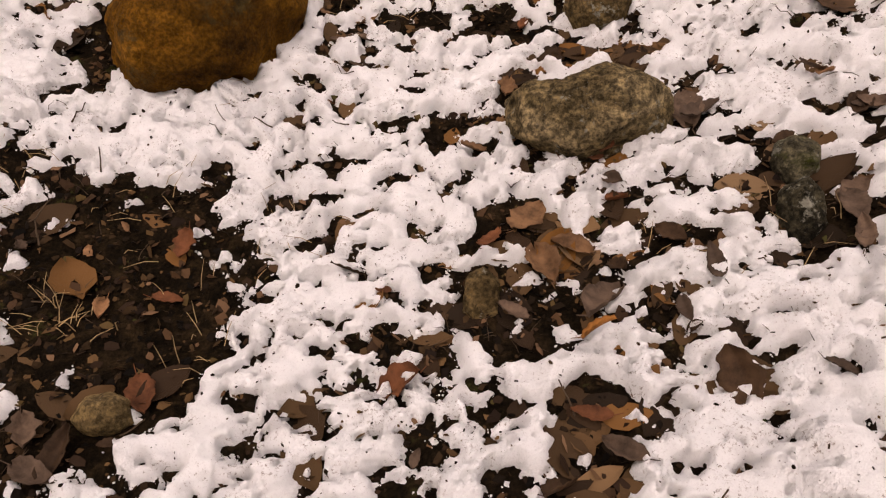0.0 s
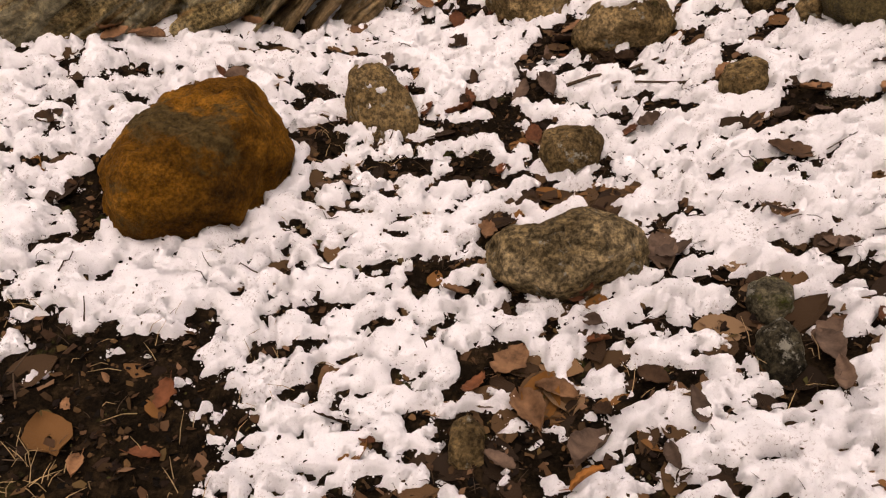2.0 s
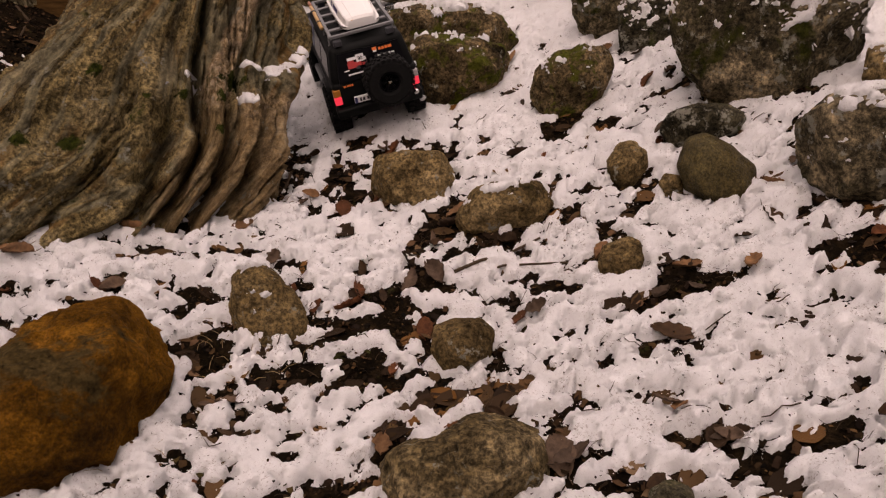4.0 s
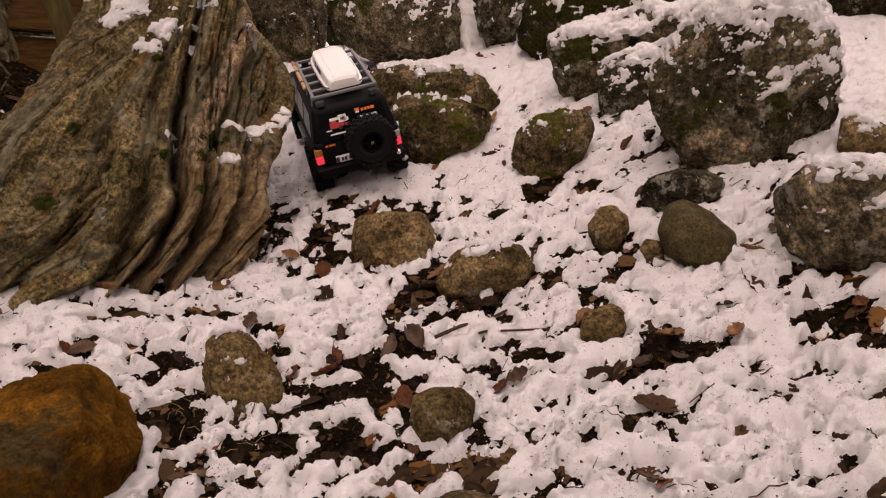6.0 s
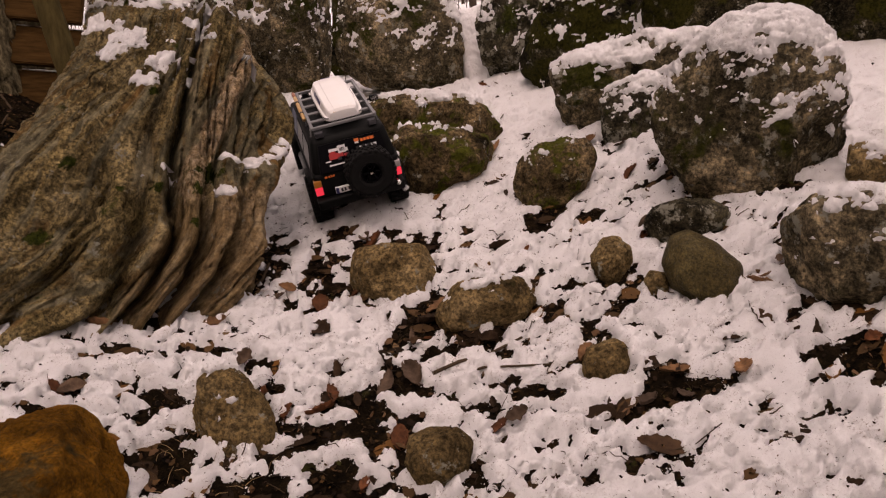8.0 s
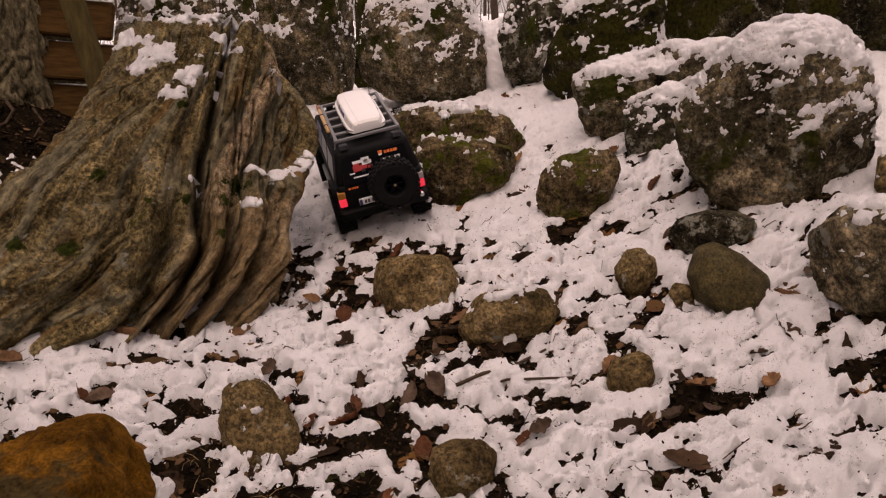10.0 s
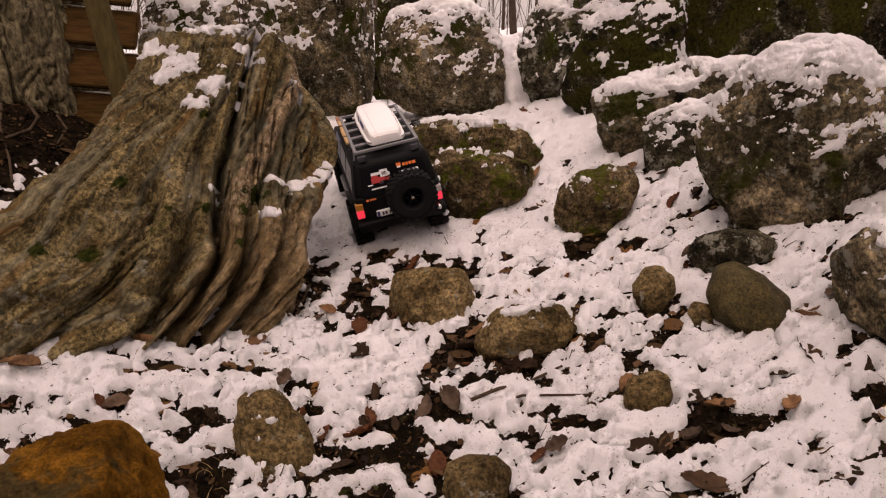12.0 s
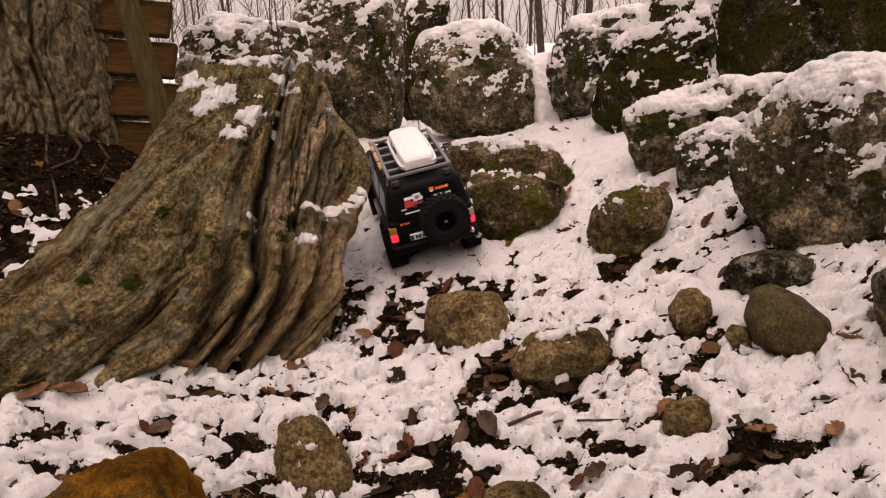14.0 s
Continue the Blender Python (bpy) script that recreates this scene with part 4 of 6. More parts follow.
bm = bmesh.new()
hexa(bm, ((-0.092, 0.004, 0.078), (0.092, 0.004, 0.078), (0.088, 0.495, 0.085), (-0.088, 0.495, 0.085)),
     ((-0.1, 0.0, 0.152), (0.1, 0.0, 0.152), (0.094, 0.498, 0.146), (-0.094, 0.498, 0.146)), 0.010, 3)
body = part("body", bm, MATT_BLACK, car, "matt black painted shell", True)
bm = bmesh.new()
hexa(bm, ((-0.099, 0.002, 0.145), (0.099, 0.002, 0.145), (0.097, 0.385, 0.145), (-0.097, 0.385, 0.145)),
     ((-0.083, 0.022, 0.226), (0.083, 0.022, 0.226), (0.081, 0.315, 0.224), (-0.081, 0.315, 0.224)), 0.013, 4)
part("cabin", bm, MATT_BLACK, car, "", True)
bm = bmesh.new()
hexa(bm, ((-0.088, 0.377, 0.145), (0.088, 0.377, 0.145), (0.088, 0.496, 0.14), (-0.088, 0.496, 0.14)),
     ((-0.083, 0.377, 0.167), (0.083, 0.377, 0.167), (0.082, 0.492, 0.156), (-0.082, 0.492, 0.156)), 0.006, 3)
hood = part("hood", bm, MATT_BLACK, car, "", True)
for sx in (-1, 1):
    bm = bmesh.new()
    for i in range(9):
        y = 0.412 + i * 0.0042
        block(bm, sx * 0.036 - 0.008, sx * 0.036 + 0.008, y, y + 0.0022, 0.1575, 0.1652 - 0.0095 * (y - 0.377) / 0.115 * 1.0 + 0.0012, 0.0003)
    part("hood_vent", bm, INK, hood, "black louvred vent")
bm = bmesh.new()
plate(bm, ((-0.078, 0.378, 0.163), (0.078, 0.378, 0.163), (0.07, 0.324, 0.213), (-0.07, 0.324, 0.213)), 0.0012)
part("windscreen", bm, GLOSS_BLACK, car, "dark glass")
for sx in (-1, 1):
    for y0, y1, t0, t1 in ((0.03, 0.125, 0.045, 0.13), (0.137, 0.225, 0.142, 0.225), (0.237, 0.345, 0.237, 0.305)):
        bm = bmesh.new()
        plate(bm, ((sx * 0.0965, y0, 0.158), (sx * 0.0965, y1, 0.158), (sx * 0.0868, t1, 0.207), (sx * 0.0868, t0, 0.207)), 0.0012)
        part("side_window", bm, GLOSS_BLACK if y0 < 0.2 else BLUE_CABIN, car, "dark side glass")
    bm = bmesh.new()
    plate(bm, ((sx * 0.099, 0.016, 0.14), (sx * 0.1, 0.014, 0.143), (sx * 0.1, 0.35, 0.143), (sx * 0.099, 0.35, 0.14)), 0.002)
    part("side_trim", bm, MATT_BLACK, car)
    bm = bmesh.new()
    bar(bm, (sx * 0.098, 0.125, 0.068), (sx * 0.098, 0.36, 0.068), 0.007)
    for y in (0.16, 0.24, 0.32):
        bar(bm, (sx * 0.098, y, 0.068), (sx * 0.075, y, 0.08), 0.004, 6)
    part("rock_slider", bm, RACK_GREY, car, "dull metal side step", True)
    for y in (0.085, 0.405):
        bm = bmesh.new()
        for k in range(13):
            a0, a1 = (math.pi * (0.02 + 0.96 * j / 13) for j in (k, k + 1))
            inner, outer = 0.062, 0.07
            lo = [(sx * 0.088, y + math.cos(a) * r, 0.062 + math.sin(a) * r) for a, r in ((a0, inner), (a1, inner), (a1, outer), (a0, outer))]
            hexa(bm, lo, [(sx * 0.108, q[1], q[2]) for q in lo])
        bmesh.ops.remove_doubles(bm, verts=bm.verts, dist=1e-5)
        part("wheel_arch", bm, MATT_BLACK, car, "", True)
    bm = bmesh.new()
    bar(bm, (sx * 0.094, 0.335, 0.165), (sx * 0.115, 0.33, 0.172), 0.0025, 6)
    hexa(bm, ((sx * 0.111, 0.325, 0.164), (sx * 0.134, 0.322, 0.164), (sx * 0.134, 0.333, 0.164), (sx * 0.111, 0.336, 0.164)),
         ((sx * 0.111, 0.325, 0.18), (sx * 0.134, 0.322, 0.18), (sx * 0.134, 0.333, 0.18), (sx * 0.111, 0.336, 0.18)), 0.003, 2)
    mirror = part("wing_mirror", bm, MATT_BLACK, car, "", True)
    bm = bmesh.new()
    plate(bm, ((sx * 0.113, 0.3235, 0.166), (sx * 0.132, 0.321, 0.166), (sx * 0.132, 0.321, 0.178), (sx * 0.113, 0.3235, 0.178)), 0.0006)
    part("mirror_glass", bm, CHROME, mirror, "small silver mirror")
    bm = bmesh.new()
    block(bm, sx * 0.0915 - 0.0085, sx * 0.0915 + 0.0085, -0.0025, 0.012, 0.103, 0.122, 0.002, 2)
    lamp = part("tail_lamp", bm, RED_LIGHT, car, "lit red tail lamp")
    bm = bmesh.new()
    block(bm, sx * 0.0915 - 0.0085, sx * 0.0915 + 0.0085, -0.002, 0.012, 0.1225, 0.139, 0.002, 2)
    part("lamp_lens", bm, AMBER_LENS if sx < 0 else PINK_LENS, lamp, "amber upper lens" if sx < 0 else "dull grey upper lens")

# back: hatch glass, stickers, plate, bumper, spare wheel
bm = bmesh.new()
plate(bm, ((-0.08, 0.0004, 0.152), (0.08, 0.0004, 0.152), (0.07, 0.0165, 0.212), (-0.07, 0.0165, 0.212)), 0.0016)
hatch = part("rear_window", bm, GLOSS_BLACK, car, "glossy black rear glass with stickers")


def on_hatch(x, h):
    """A place on the rear glass: x across, h from 0 at its foot to 1 at its top."""
    return (x, -0.0016 + 0.0161 * h, 0.152 + 0.06 * h)


def sticker(name, mat, boxes, parent, label):
    for x0, x1, h0, h1 in boxes:
        bm = bmesh.new()
        plate(bm, (on_hatch(x0, h0), on_hatch(x1, h0), on_hatch(x1, h1), on_hatch(x0, h1)), 0.0005)
        part(name, bm, mat, parent, label)


sticker("loader_print", RED_PRINT, ((-0.052, -0.03, 0.42, 0.62), (-0.03, -0.02, 0.46, 0.6), (-0.05, -0.036, 0.62, 0.7), (-0.018, -0.008, 0.45, 0.55)), hatch, "red shape of a printed machine")
sticker("loader_cab_print", PLATE_WHITE, ((-0.03, -0.012, 0.6, 0.86), (-0.05, -0.03, 0.7, 0.8), (-0.062, -0.05, 0.36, 0.4), (-0.02, -0.008, 0.62, 0.74)), hatch, "white shape of a printed machine")
sticker("loader_wheel_print", INK, ((-0.034, -0.025, 0.36, 0.48), (-0.014, -0.006, 0.42, 0.56), (-0.026, -0.016, 0.66, 0.78)), hatch, "dark printed wheels and window")
sticker("caption_print", PLATE_WHITE, ((-0.055, -0.014, 0.2, 0.25), (0.018, 0.022, 0.56, 0.66), (0.0235, 0.0345, 0.56, 0.66), (0.0365, 0.0475, 0.56, 0.66), (0.0495, 0.057, 0.56, 0.66)), hatch, "white bars of lettering")
sticker("logo_print", ORANGE, ((0.010, 0.02, 0.84, 0.95), (0.024, 0.0295, 0.81, 0.91), (0.0312, 0.0367, 0.81, 0.91), (0.0384, 0.0439, 0.81, 0.91), (0.0456, 0.054, 0.81, 0.91)), hatch, "orange emblem and bars")
sticker("logo_gear_print", PLATE_WHITE, ((0.011, 0.019, 0.78, 0.84),), hatch, "white half-disc under the emblem")
bm = bmesh.new()
for x0, x1 in ((-0.073, -0.067), (-0.0645, -0.0605), (-0.0595, -0.0555), (-0.0545, -0.0505)):
    block(bm, x0, x1, -0.0012, 0.002, 0.1405, 0.1445, 0.0002)
part("badge", bm, ORANGE, body, "small orange badge")
bm = bmesh.new()
block(bm, -0.056, -0.004, -0.004, 0.002, 0.098, 0.113, 0.0006)
licence = part("number_plate", bm, PLATE_WHITE, car, "small white number plate")
bm = bmesh.new()
for x0, x1 in ((-0.044, -0.039), (-0.037, -0.032), (-0.027, -0.022), (-0.02, -0.015), (-0.013, -0.008)):
    block(bm, x0, x1, -0.0048, -0.004, 0.1015, 0.1095, 0.0001)
part("plate_marks", bm, INK, licence, "dark bars")
bm = bmesh.new()
block(bm, -0.0555, -0.049, -0.0048, -0.004, 0.0985, 0.1125, 0.0001)
part("plate_band", bm, NAVY, licence, "blue band")
bm = bmesh.new()
hexa(bm, ((-0.1, -0.012, 0.07), (0.1, -0.012, 0.07), (0.1, 0.02, 0.07), (-0.1, 0.02, 0.07)), ((-0.102, -0.014, 0.094), (0.102, -0.014, 0.094), (0.102, 0.02, 0.094), (-0.102, 0.02, 0.094)), 0.005, 3)
part("rear_bumper", bm, MATT_BLACK, car, "", True)
bm = bmesh.new()
block(bm, -0.1, 0.1, 0.49, 0.52, 0.085, 0.105, 0.004, 2)
bar(bm, (-0.05, 0.515, 0.1), (-0.05, 0.518, 0.15), 0.004)
bar(bm, (0.05, 0.515, 0.1), (0.05, 0.518, 0.15), 0.004)
bar(bm, (-0.05, 0.518, 0.15), (0.05, 0.518, 0.15), 0.004)
part("front_bumper", bm, MATT_BLACK, car, "black bull bar")
bm = bmesh.new()
bar(bm, (0.083, -0.012, 0.1), (0.083, -0.028, 0.1), 0.003)
bmesh.ops.create_uvsphere(bm, u_segments=12, v_segments=8, radius=0.0062 * S, matrix=Matrix.Translation(Vector((0.083, -0.03, 0.1)) * S))
part("tow_ball", bm, CHROME, car, "bright steel ball", True)


def wheel(name, centre, radius, width, axis, parent, label):
    """A wheel with a lugged tyre and a dark rim; axis X for road wheels, Y for the spare."""
    half = width / 2
    bm = bmesh.new()
    lathe(bm, [(-half * 0.75, radius * 0.43), (-half, radius * 0.52), (-half, radius * 0.82), (-half * 0.8, radius * 0.93), (0, radius * 0.95), (half * 0.8, radius * 0.93), (half, radius * 0.82), (half, radius * 0.52), (half * 0.75, radius * 0.43)], centre, axis)
    lugs = 26
    for k in range(lugs):
        for row, (a0, a1) in enumerate(((-1.0, -0.42), (-0.36, -0.02), (0.02, 0.36), (0.42, 1.0))):
            mid = 2 * math.pi * (k + 0.5 * (row % 2)) / lugs
            w = math.pi / lugs * (0.62 if row in (0, 3) else 0.7)
            lo, hi = [], []
            for r, out in ((radius * 0.9, lo), (radius, hi)):
                for along, ang in ((a0, -w), (a1, -w * 0.6), (a1, w * 0.8), (a0, w)):
                    s = half * along * (1.02 if abs(along) > 0.9 else 1)
                    u, v = r * math.cos(mid + ang), r * math.sin(mid + ang)
                    q = Vector((s, u, v)) if axis == "X" else Vector((u, s, v))
                    out.append(Vector(centre) + q)
            hexa(bm, lo, hi)
    hub = new(name)
    hub.parent = parent
    hub["label"] = label
    part("tyre", bm, RUBBER, hub, "black lugged rubber tyre")
    bm = bmesh.new()
    sg = -1 if axis == "Y" else (1 if centre[0] > 0 else -1)
    lathe(bm, [(sg * half * 0.72, radius * 0.44), (sg * half * 0.82, radius * 0.36), (sg * half * 0.6, radius * 0.39), (sg * half * 0.2, radius * 0.36), (sg * half * 0.1, 0.0008)], centre, axis, 32)
    for k in range(6):
        a = 2 * math.pi * k / 6
        def spot(r, along):
            u, v = r * math.cos(a), r * math.sin(a)
            return Vector(centre) + (Vector((along, u, v)) if axis == "X" else Vector((u, along, v)))
        bar(bm, spot(radius * 0.1, sg * half * 0.35), spot(radius * 0.38, sg * half * 0.6), radius * 0.06, 6)
    rim = part("rim", bm, GLOSS_BLACK, hub, "dark spoked rim", True)
    bm = bmesh.new()
    tip = Vector((sg * half * 0.75, 0, 0)) if axis == "X" else Vector((0, sg * half * 0.75, 0))
    bar(bm, Vector(centre) + tip * 0.2, Vector(centre) + tip, radius * 0.07, 6)
    part("hub_nut", bm, CHROME, rim, "bright hub nut")
    return hub


wheel("spare_wheel", (0.0253, -0.030, 0.146), 0.056, 0.044, "Y", car, "spare wheel on the tailgate")
for sx in (-1, 1):
    for y in (0.085, 0.405):
        wheel("wheel", (sx * 0.092, y, 0.056), 0.057, 0.042, "X", car, "snow-caked lugged wheel")
bm = bmesh.new()
for y in (0.085, 0.405):
    bar(bm, (-0.08, y, 0.056), (0.08, y, 0.056), 0.007)
    bmesh.ops.create_uvsphere(bm, u_segments=12, v_segments=8, radius=0.016 * S, matrix=Matrix.Translation(Vector((0.015, y, 0.056)) * S))
block(bm, -0.04, 0.04, 0.06, 0.43, 0.066, 0.082, 0.003)
part("chassis", bm, INK, car)

# roof rack with its load
rack = new("roof_rack")
rack.parent = car
rack["label"] = "grey ladder-frame roof rack"
for sx in (-1, 1):
    bm = bmesh.new()
    block(bm, sx * 0.0705 - 0.0035, sx * 0.0705 + 0.0035, 0.0337, 0.29, 0.241, 0.248, 0.0008)
    part("side_rail", bm, RACK_GREY, rack)
    for y in (0.05, 0.12, 0.2, 0.275):
        bm = bmesh.new()
        hexa(bm, ((sx * 0.074, y - 0.004, 0.218), (sx * 0.077, y - 0.004, 0.218), (sx * 0.077, y + 0.004, 0.218), (sx * 0.074, y + 0.004, 0.218)),
             ((sx * 0.072, y - 0.004, 0.246), (sx * 0.075, y - 0.004, 0.246), (sx * 0.075, y + 0.004, 0.246), (sx * 0.072, y + 0.004, 0.246)), 0.0004, 1)
        bar(bm, (sx * 0.077, y, 0.224), (sx * 0.0785, y, 0.224), 0.002, 6)
        part("bracket", bm, RACK_GREY, rack)
for y in (0.0337, 0.083, 0.134, 0.186, 0.237, 0.283):
    bm = bmesh.new()
    edge = y in (0.0337, 0.283)
    block(bm, -0.067, 0.067, y, y + (0.007 if edge else 0.011), 0.2415 if edge else 0.238, 0.2475 if edge else 0.2425, 0.0006)
    part("cross_bar", bm, RACK_GREY, rack)
for x, y in ((-0.06, 0.026), (0.06, 0.026), (-0.05, 0.298), (0.05, 0.298)):
    bm = bmesh.new()
    block(bm, x - 0.009, x + 0.009, y - 0.005, y + 0.007, 0.226, 0.239, 0.002, 2)
    part("spot_lamp", bm, INK, rack, "small black work lamp")
bm = bmesh.new()
bar(bm, (-0.0785, 0.105, 0.245), (-0.0785, 0.26, 0.245), 0.0045)
pole = part("shovel_handle", bm, WOOD, rack, "pale wooden handle strapped to the rack", True)
bm = bmesh.new()
bar(bm, (-0.0785, 0.2605, 0.245), (-0.0785, 0.3, 0.243), 0.0043)
part("handle_tip", bm, RUST, pole, "rust-red end", True)
for y in (0.14, 0.215):
    bm = bmesh.new()
    bar(bm, (-0.0785, y, 0.245), (-0.0785, y + 0.004, 0.245), 0.0062)
    part("strap", bm, INK, pole, "black strap")

# white roof box: a long shell with a blunt tail and a tapered nose
bm = bmesh.new()
stations = ((0.056, 0.034, 0.42), (0.0565, 0.035, 0.62), (0.061, 0.0405, 0.8), (0.072, 0.044, 0.93), (0.12, 0.0465, 1.0), (0.2, 0.0475, 1.0), (0.25, 0.0455, 0.92), (0.28, 0.0385, 0.76), (0.296, 0.028, 0.6), (0.302, 0.018, 0.45))
rings = []
for y, hw, hh in stations:
    ring = []
    for u, v in ((-0.94, 0), (-1, 0.08), (-1, 0.30), (-0.97, 0.36), (-0.90, 0.37), (-0.885, 0.42), (-0.80, 0.84), (-0.74, 0.92), (-0.45, 0.955), (-0.43, 0.985), (0, 1), (0.43, 0.985), (0.45, 0.955), (0.74, 0.92), (0.80, 0.84), (0.885, 0.42), (0.90, 0.37), (0.97, 0.36), (1, 0.30), (1, 0.08), (0.94, 0)):
        ring.append(bm.verts.new(Vector((0.006 + u * max(hw, 0.0004), y, 0.2445 + v * 0.031 * hh)) * S))
    rings.append(ring)
for a, b in zip(rings, rings[1:]):
    for i in range(len(a) - 1):
        bm.faces.new((a[i], a[i + 1], b[i + 1], b[i]))
    bm.faces.new((a[-1], a[0], b[0], b[-1]))
bm.faces.new(rings[0])
bm.faces.new(rings[-1])
shell = part("roof_box", bm, BOX_WHITE, car, "glossy white plastic roof box")
for sx in (-1, 1):
    bm = bmesh.new()
    for a, b in zip(stations[1:-1], stations[2:-1]):
        lo = [(0.006 + sx * a[1] * 1.015, a[0], 0.2505), (0.006 + sx * b[1] * 1.015, b[0], 0.2505), (0.006 + sx * b[1] * 0.96, b[0], 0.2505), (0.006 + sx * a[1] * 0.96, a[0], 0.2505)]
        hexa(bm, lo, [(q[0], q[1], 0.2525) for q in lo])
    bmesh.ops.remove_doubles(bm, verts=bm.verts, dist=0.0003)
    part("lid_seam", bm, RACK_GREY, shell, "grey lid seam")
bm = bmesh.new()
block(bm, -0.016, 0.02, 0.0565, 0.0615, 0.2615, 0.2635, 0.0004)
part("latch", bm, WOOD, shell, "amber latch strip")
for sx in (-1, 1):
    bm = bmesh.new()
    flank = lambda y, h: (0.006 + sx * (0.0416 - 0.0038 * h), y, 0.2445 + 0.031 * (0.45 + 0.38 * h))
    for k in range(6):
        y = 0.128 + k * 0.0085
        plate(bm, (flank(y, 0.15), flank(y + 0.0062, 0.15), flank(y + 0.0062, 0.85), flank(y, 0.85)), 0.0005)
    for k in range(3):
        y = 0.186 + k * 0.0055
        plate(bm, (flank(y, 0.05), flank(y + 0.003, 0.05), flank(y + 0.006, 0.95), flank(y + 0.003, 0.95)), 0.0005)
    part("side_print", bm, NAVY, shell, "navy bars and chevrons")
bm = bmesh.new()
for k in range(3):
    x = -0.006 + k * 0.0085
    plate(bm, ((x, 0.283, 0.2678), (x + 0.007, 0.283, 0.2678), (x + 0.007, 0.292, 0.2641), (x, 0.292, 0.2641)), 0.0006)
part("nose_print", bm, NAVY, shell, "navy bars")
bm = bmesh.new()
bar(bm, (0.082, 0.36, 0.168), (0.082, 0.36, 0.18), 0.005, 10)
part("roof_beacon", bm, RED_LIGHT, car, "small red cap")


# snow packed into the treads on the car's right side
for y, seed in ((0.085, 3), (0.405, 4)):
    rs = np.random.RandomState(seed)
    pieces_v, pieces_f = [], []
    d, fcs = ball(3)
    for i in range(16):
        a = rs.uniform(-0.9, 3.4)
        mid = np.array([0.092 + rs.uniform(-0.004, 0.023), y + math.cos(a) * 0.052, 0.056 + math.sin(a) * 0.052]) * S
        q = d * (0.003 + 0.005 * rs.rand()) * S
        q = q * (1 + 0.5 * fbm(d[:, 0] * 2 + i, d[:, 1] * 2, d[:, 2] * 2, seed=seed, octaves=2))[:, None] + mid
        pieces_f.append(fcs + len(d) * i)
        pieces_v.append(q)
    lump = new("snow_lumps", mesh_of("snow_lumps", np.concatenate(pieces_v), np.concatenate(pieces_f)))
    lump.data.materials.append(SNOW)
    lump.parent = car
    tagged(lump, "snow packed in the treads", kind="stuff")

# ---- oak, fence and wood behind ----
def tube(points, radii, sides=8):
    """A tapered tube along a line of points: verts and faces."""
    verts, faces = [], []
    n = len(points)
    for i, (p, r) in enumerate(zip(points, radii)):
        d = (Vector(points[min(i + 1, n - 1)]) - Vector(points[max(i - 1, 0)])).normalized()
        side = d.cross(Vector((0, 1, 0.1))).normalized()
        up = side.cross(d)
        for k in range(sides):
            a = 2 * math.pi * k / sides
            verts.append(Vector(p) + r * (side * math.cos(a) + up * math.sin(a)))
    for i in range(n - 1):
        for k in range(sides):
            a, b = i * sides + k, i * sides + (k + 1) % sides
            faces.append((a, b, b + sides, a + sides))
    return verts, faces


def merge(pieces):
    verts, faces = [], []
    for v, f in pieces:
        faces += [tuple(i + len(verts) for i in q) for q in f]
        verts += v
    return np.array([tuple(v) for v in verts]), np.array(faces)


def bark_material():
    m, n, l, b = material("oak_bark", 0.9, spec=0.04)
    v = coords(n, l, False, (1, 1, 0.5))
    f = noise_node(n, l, v, 75, 9, 0.75, 0.3)
    col = ramp_node(n, l, f, [(0.36, (0.026, 0.020, 0.012)), (0.5, (0.095, 0.077, 0.044)), (0.66, (0.22, 0.185, 0.11))])
    l.new(mix_node(n, l, step_node(n, l, noise_node(n, l, v, 9, 6, 0.7), 0.58, 0.75), col, (0.10, 0.09, 0.04)), b.inputs["Base Color"])
    l.new(bump_node(n, l, f, 0.005, 0.7), b.inputs["Normal"])
    return m


BARK = bark_material()
FAR_BARK = simple_material("grey_bark", (0.055, 0.04, 0.03), 0.9, spread=0.3, scale=20, spec=0.03)
PLANK = simple_material("brown_stained_plank", (0.046, 0.024, 0.008), 0.85, spread=0.55, scale=9, stretch=(1.2, 8, 8), spec=0.03)
POST = simple_material("weathered_post", (0.058, 0.044, 0.017), 0.85, spread=0.45, scale=14, stretch=(5, 5, 1), spec=0.03)

OAK = Vector((-1.345, 2.55, 0.28))
angles, levels = np.linspace(0, 2 * math.pi, 621)[:-1], np.concatenate([np.linspace(-0.3, 1.4, 200), np.linspace(1.65, 7.0, 40)])
aa, zz = np.meshgrid(angles, levels)
aa, zz = aa.ravel(), zz.ravel()
flare = 0.31 + 0.11 * np.exp(-np.maximum(zz + 0.3, 0) * 2.6) * (1 + 0.35 * np.sin(aa * 5 + 0.6)) - 0.015 * np.maximum(zz, 0)
cx, sx_ = np.cos(aa), np.sin(aa)
arc = np.mod(aa - math.pi / 2, 2 * math.pi) * 0.34
warp = 0.9 * fbm(arc * 9, zz * 5, seed=91, octaves=3)
groove = np.abs(fbm(arc * 27 + 0.8 * warp, zz * 4.2, seed=93, octaves=2))
crossing = np.abs(fbm(arc * 9 + warp, zz * 15 + 2 * warp, seed=95, octaves=3))
plate_h = 0.010 * fbm(arc * 26, zz * 12, seed=96, octaves=3) + 0.006 * fbm(arc * 60, zz * 45, seed=97, octaves=3)
rad = flare + 0.026 + plate_h - 0.040 * np.exp(-(groove / 0.15) ** 2) - 0.016 * np.exp(-(crossing / 0.05) ** 2)
rad = rad * np.sqrt(np.maximum(1 - (zz / 7.05) ** 4, 0.0004))
verts = np.stack([rad * cx - 0.10 * zz, rad * sx_ + 0.04 * zz, zz], 1)
w = len(angles)
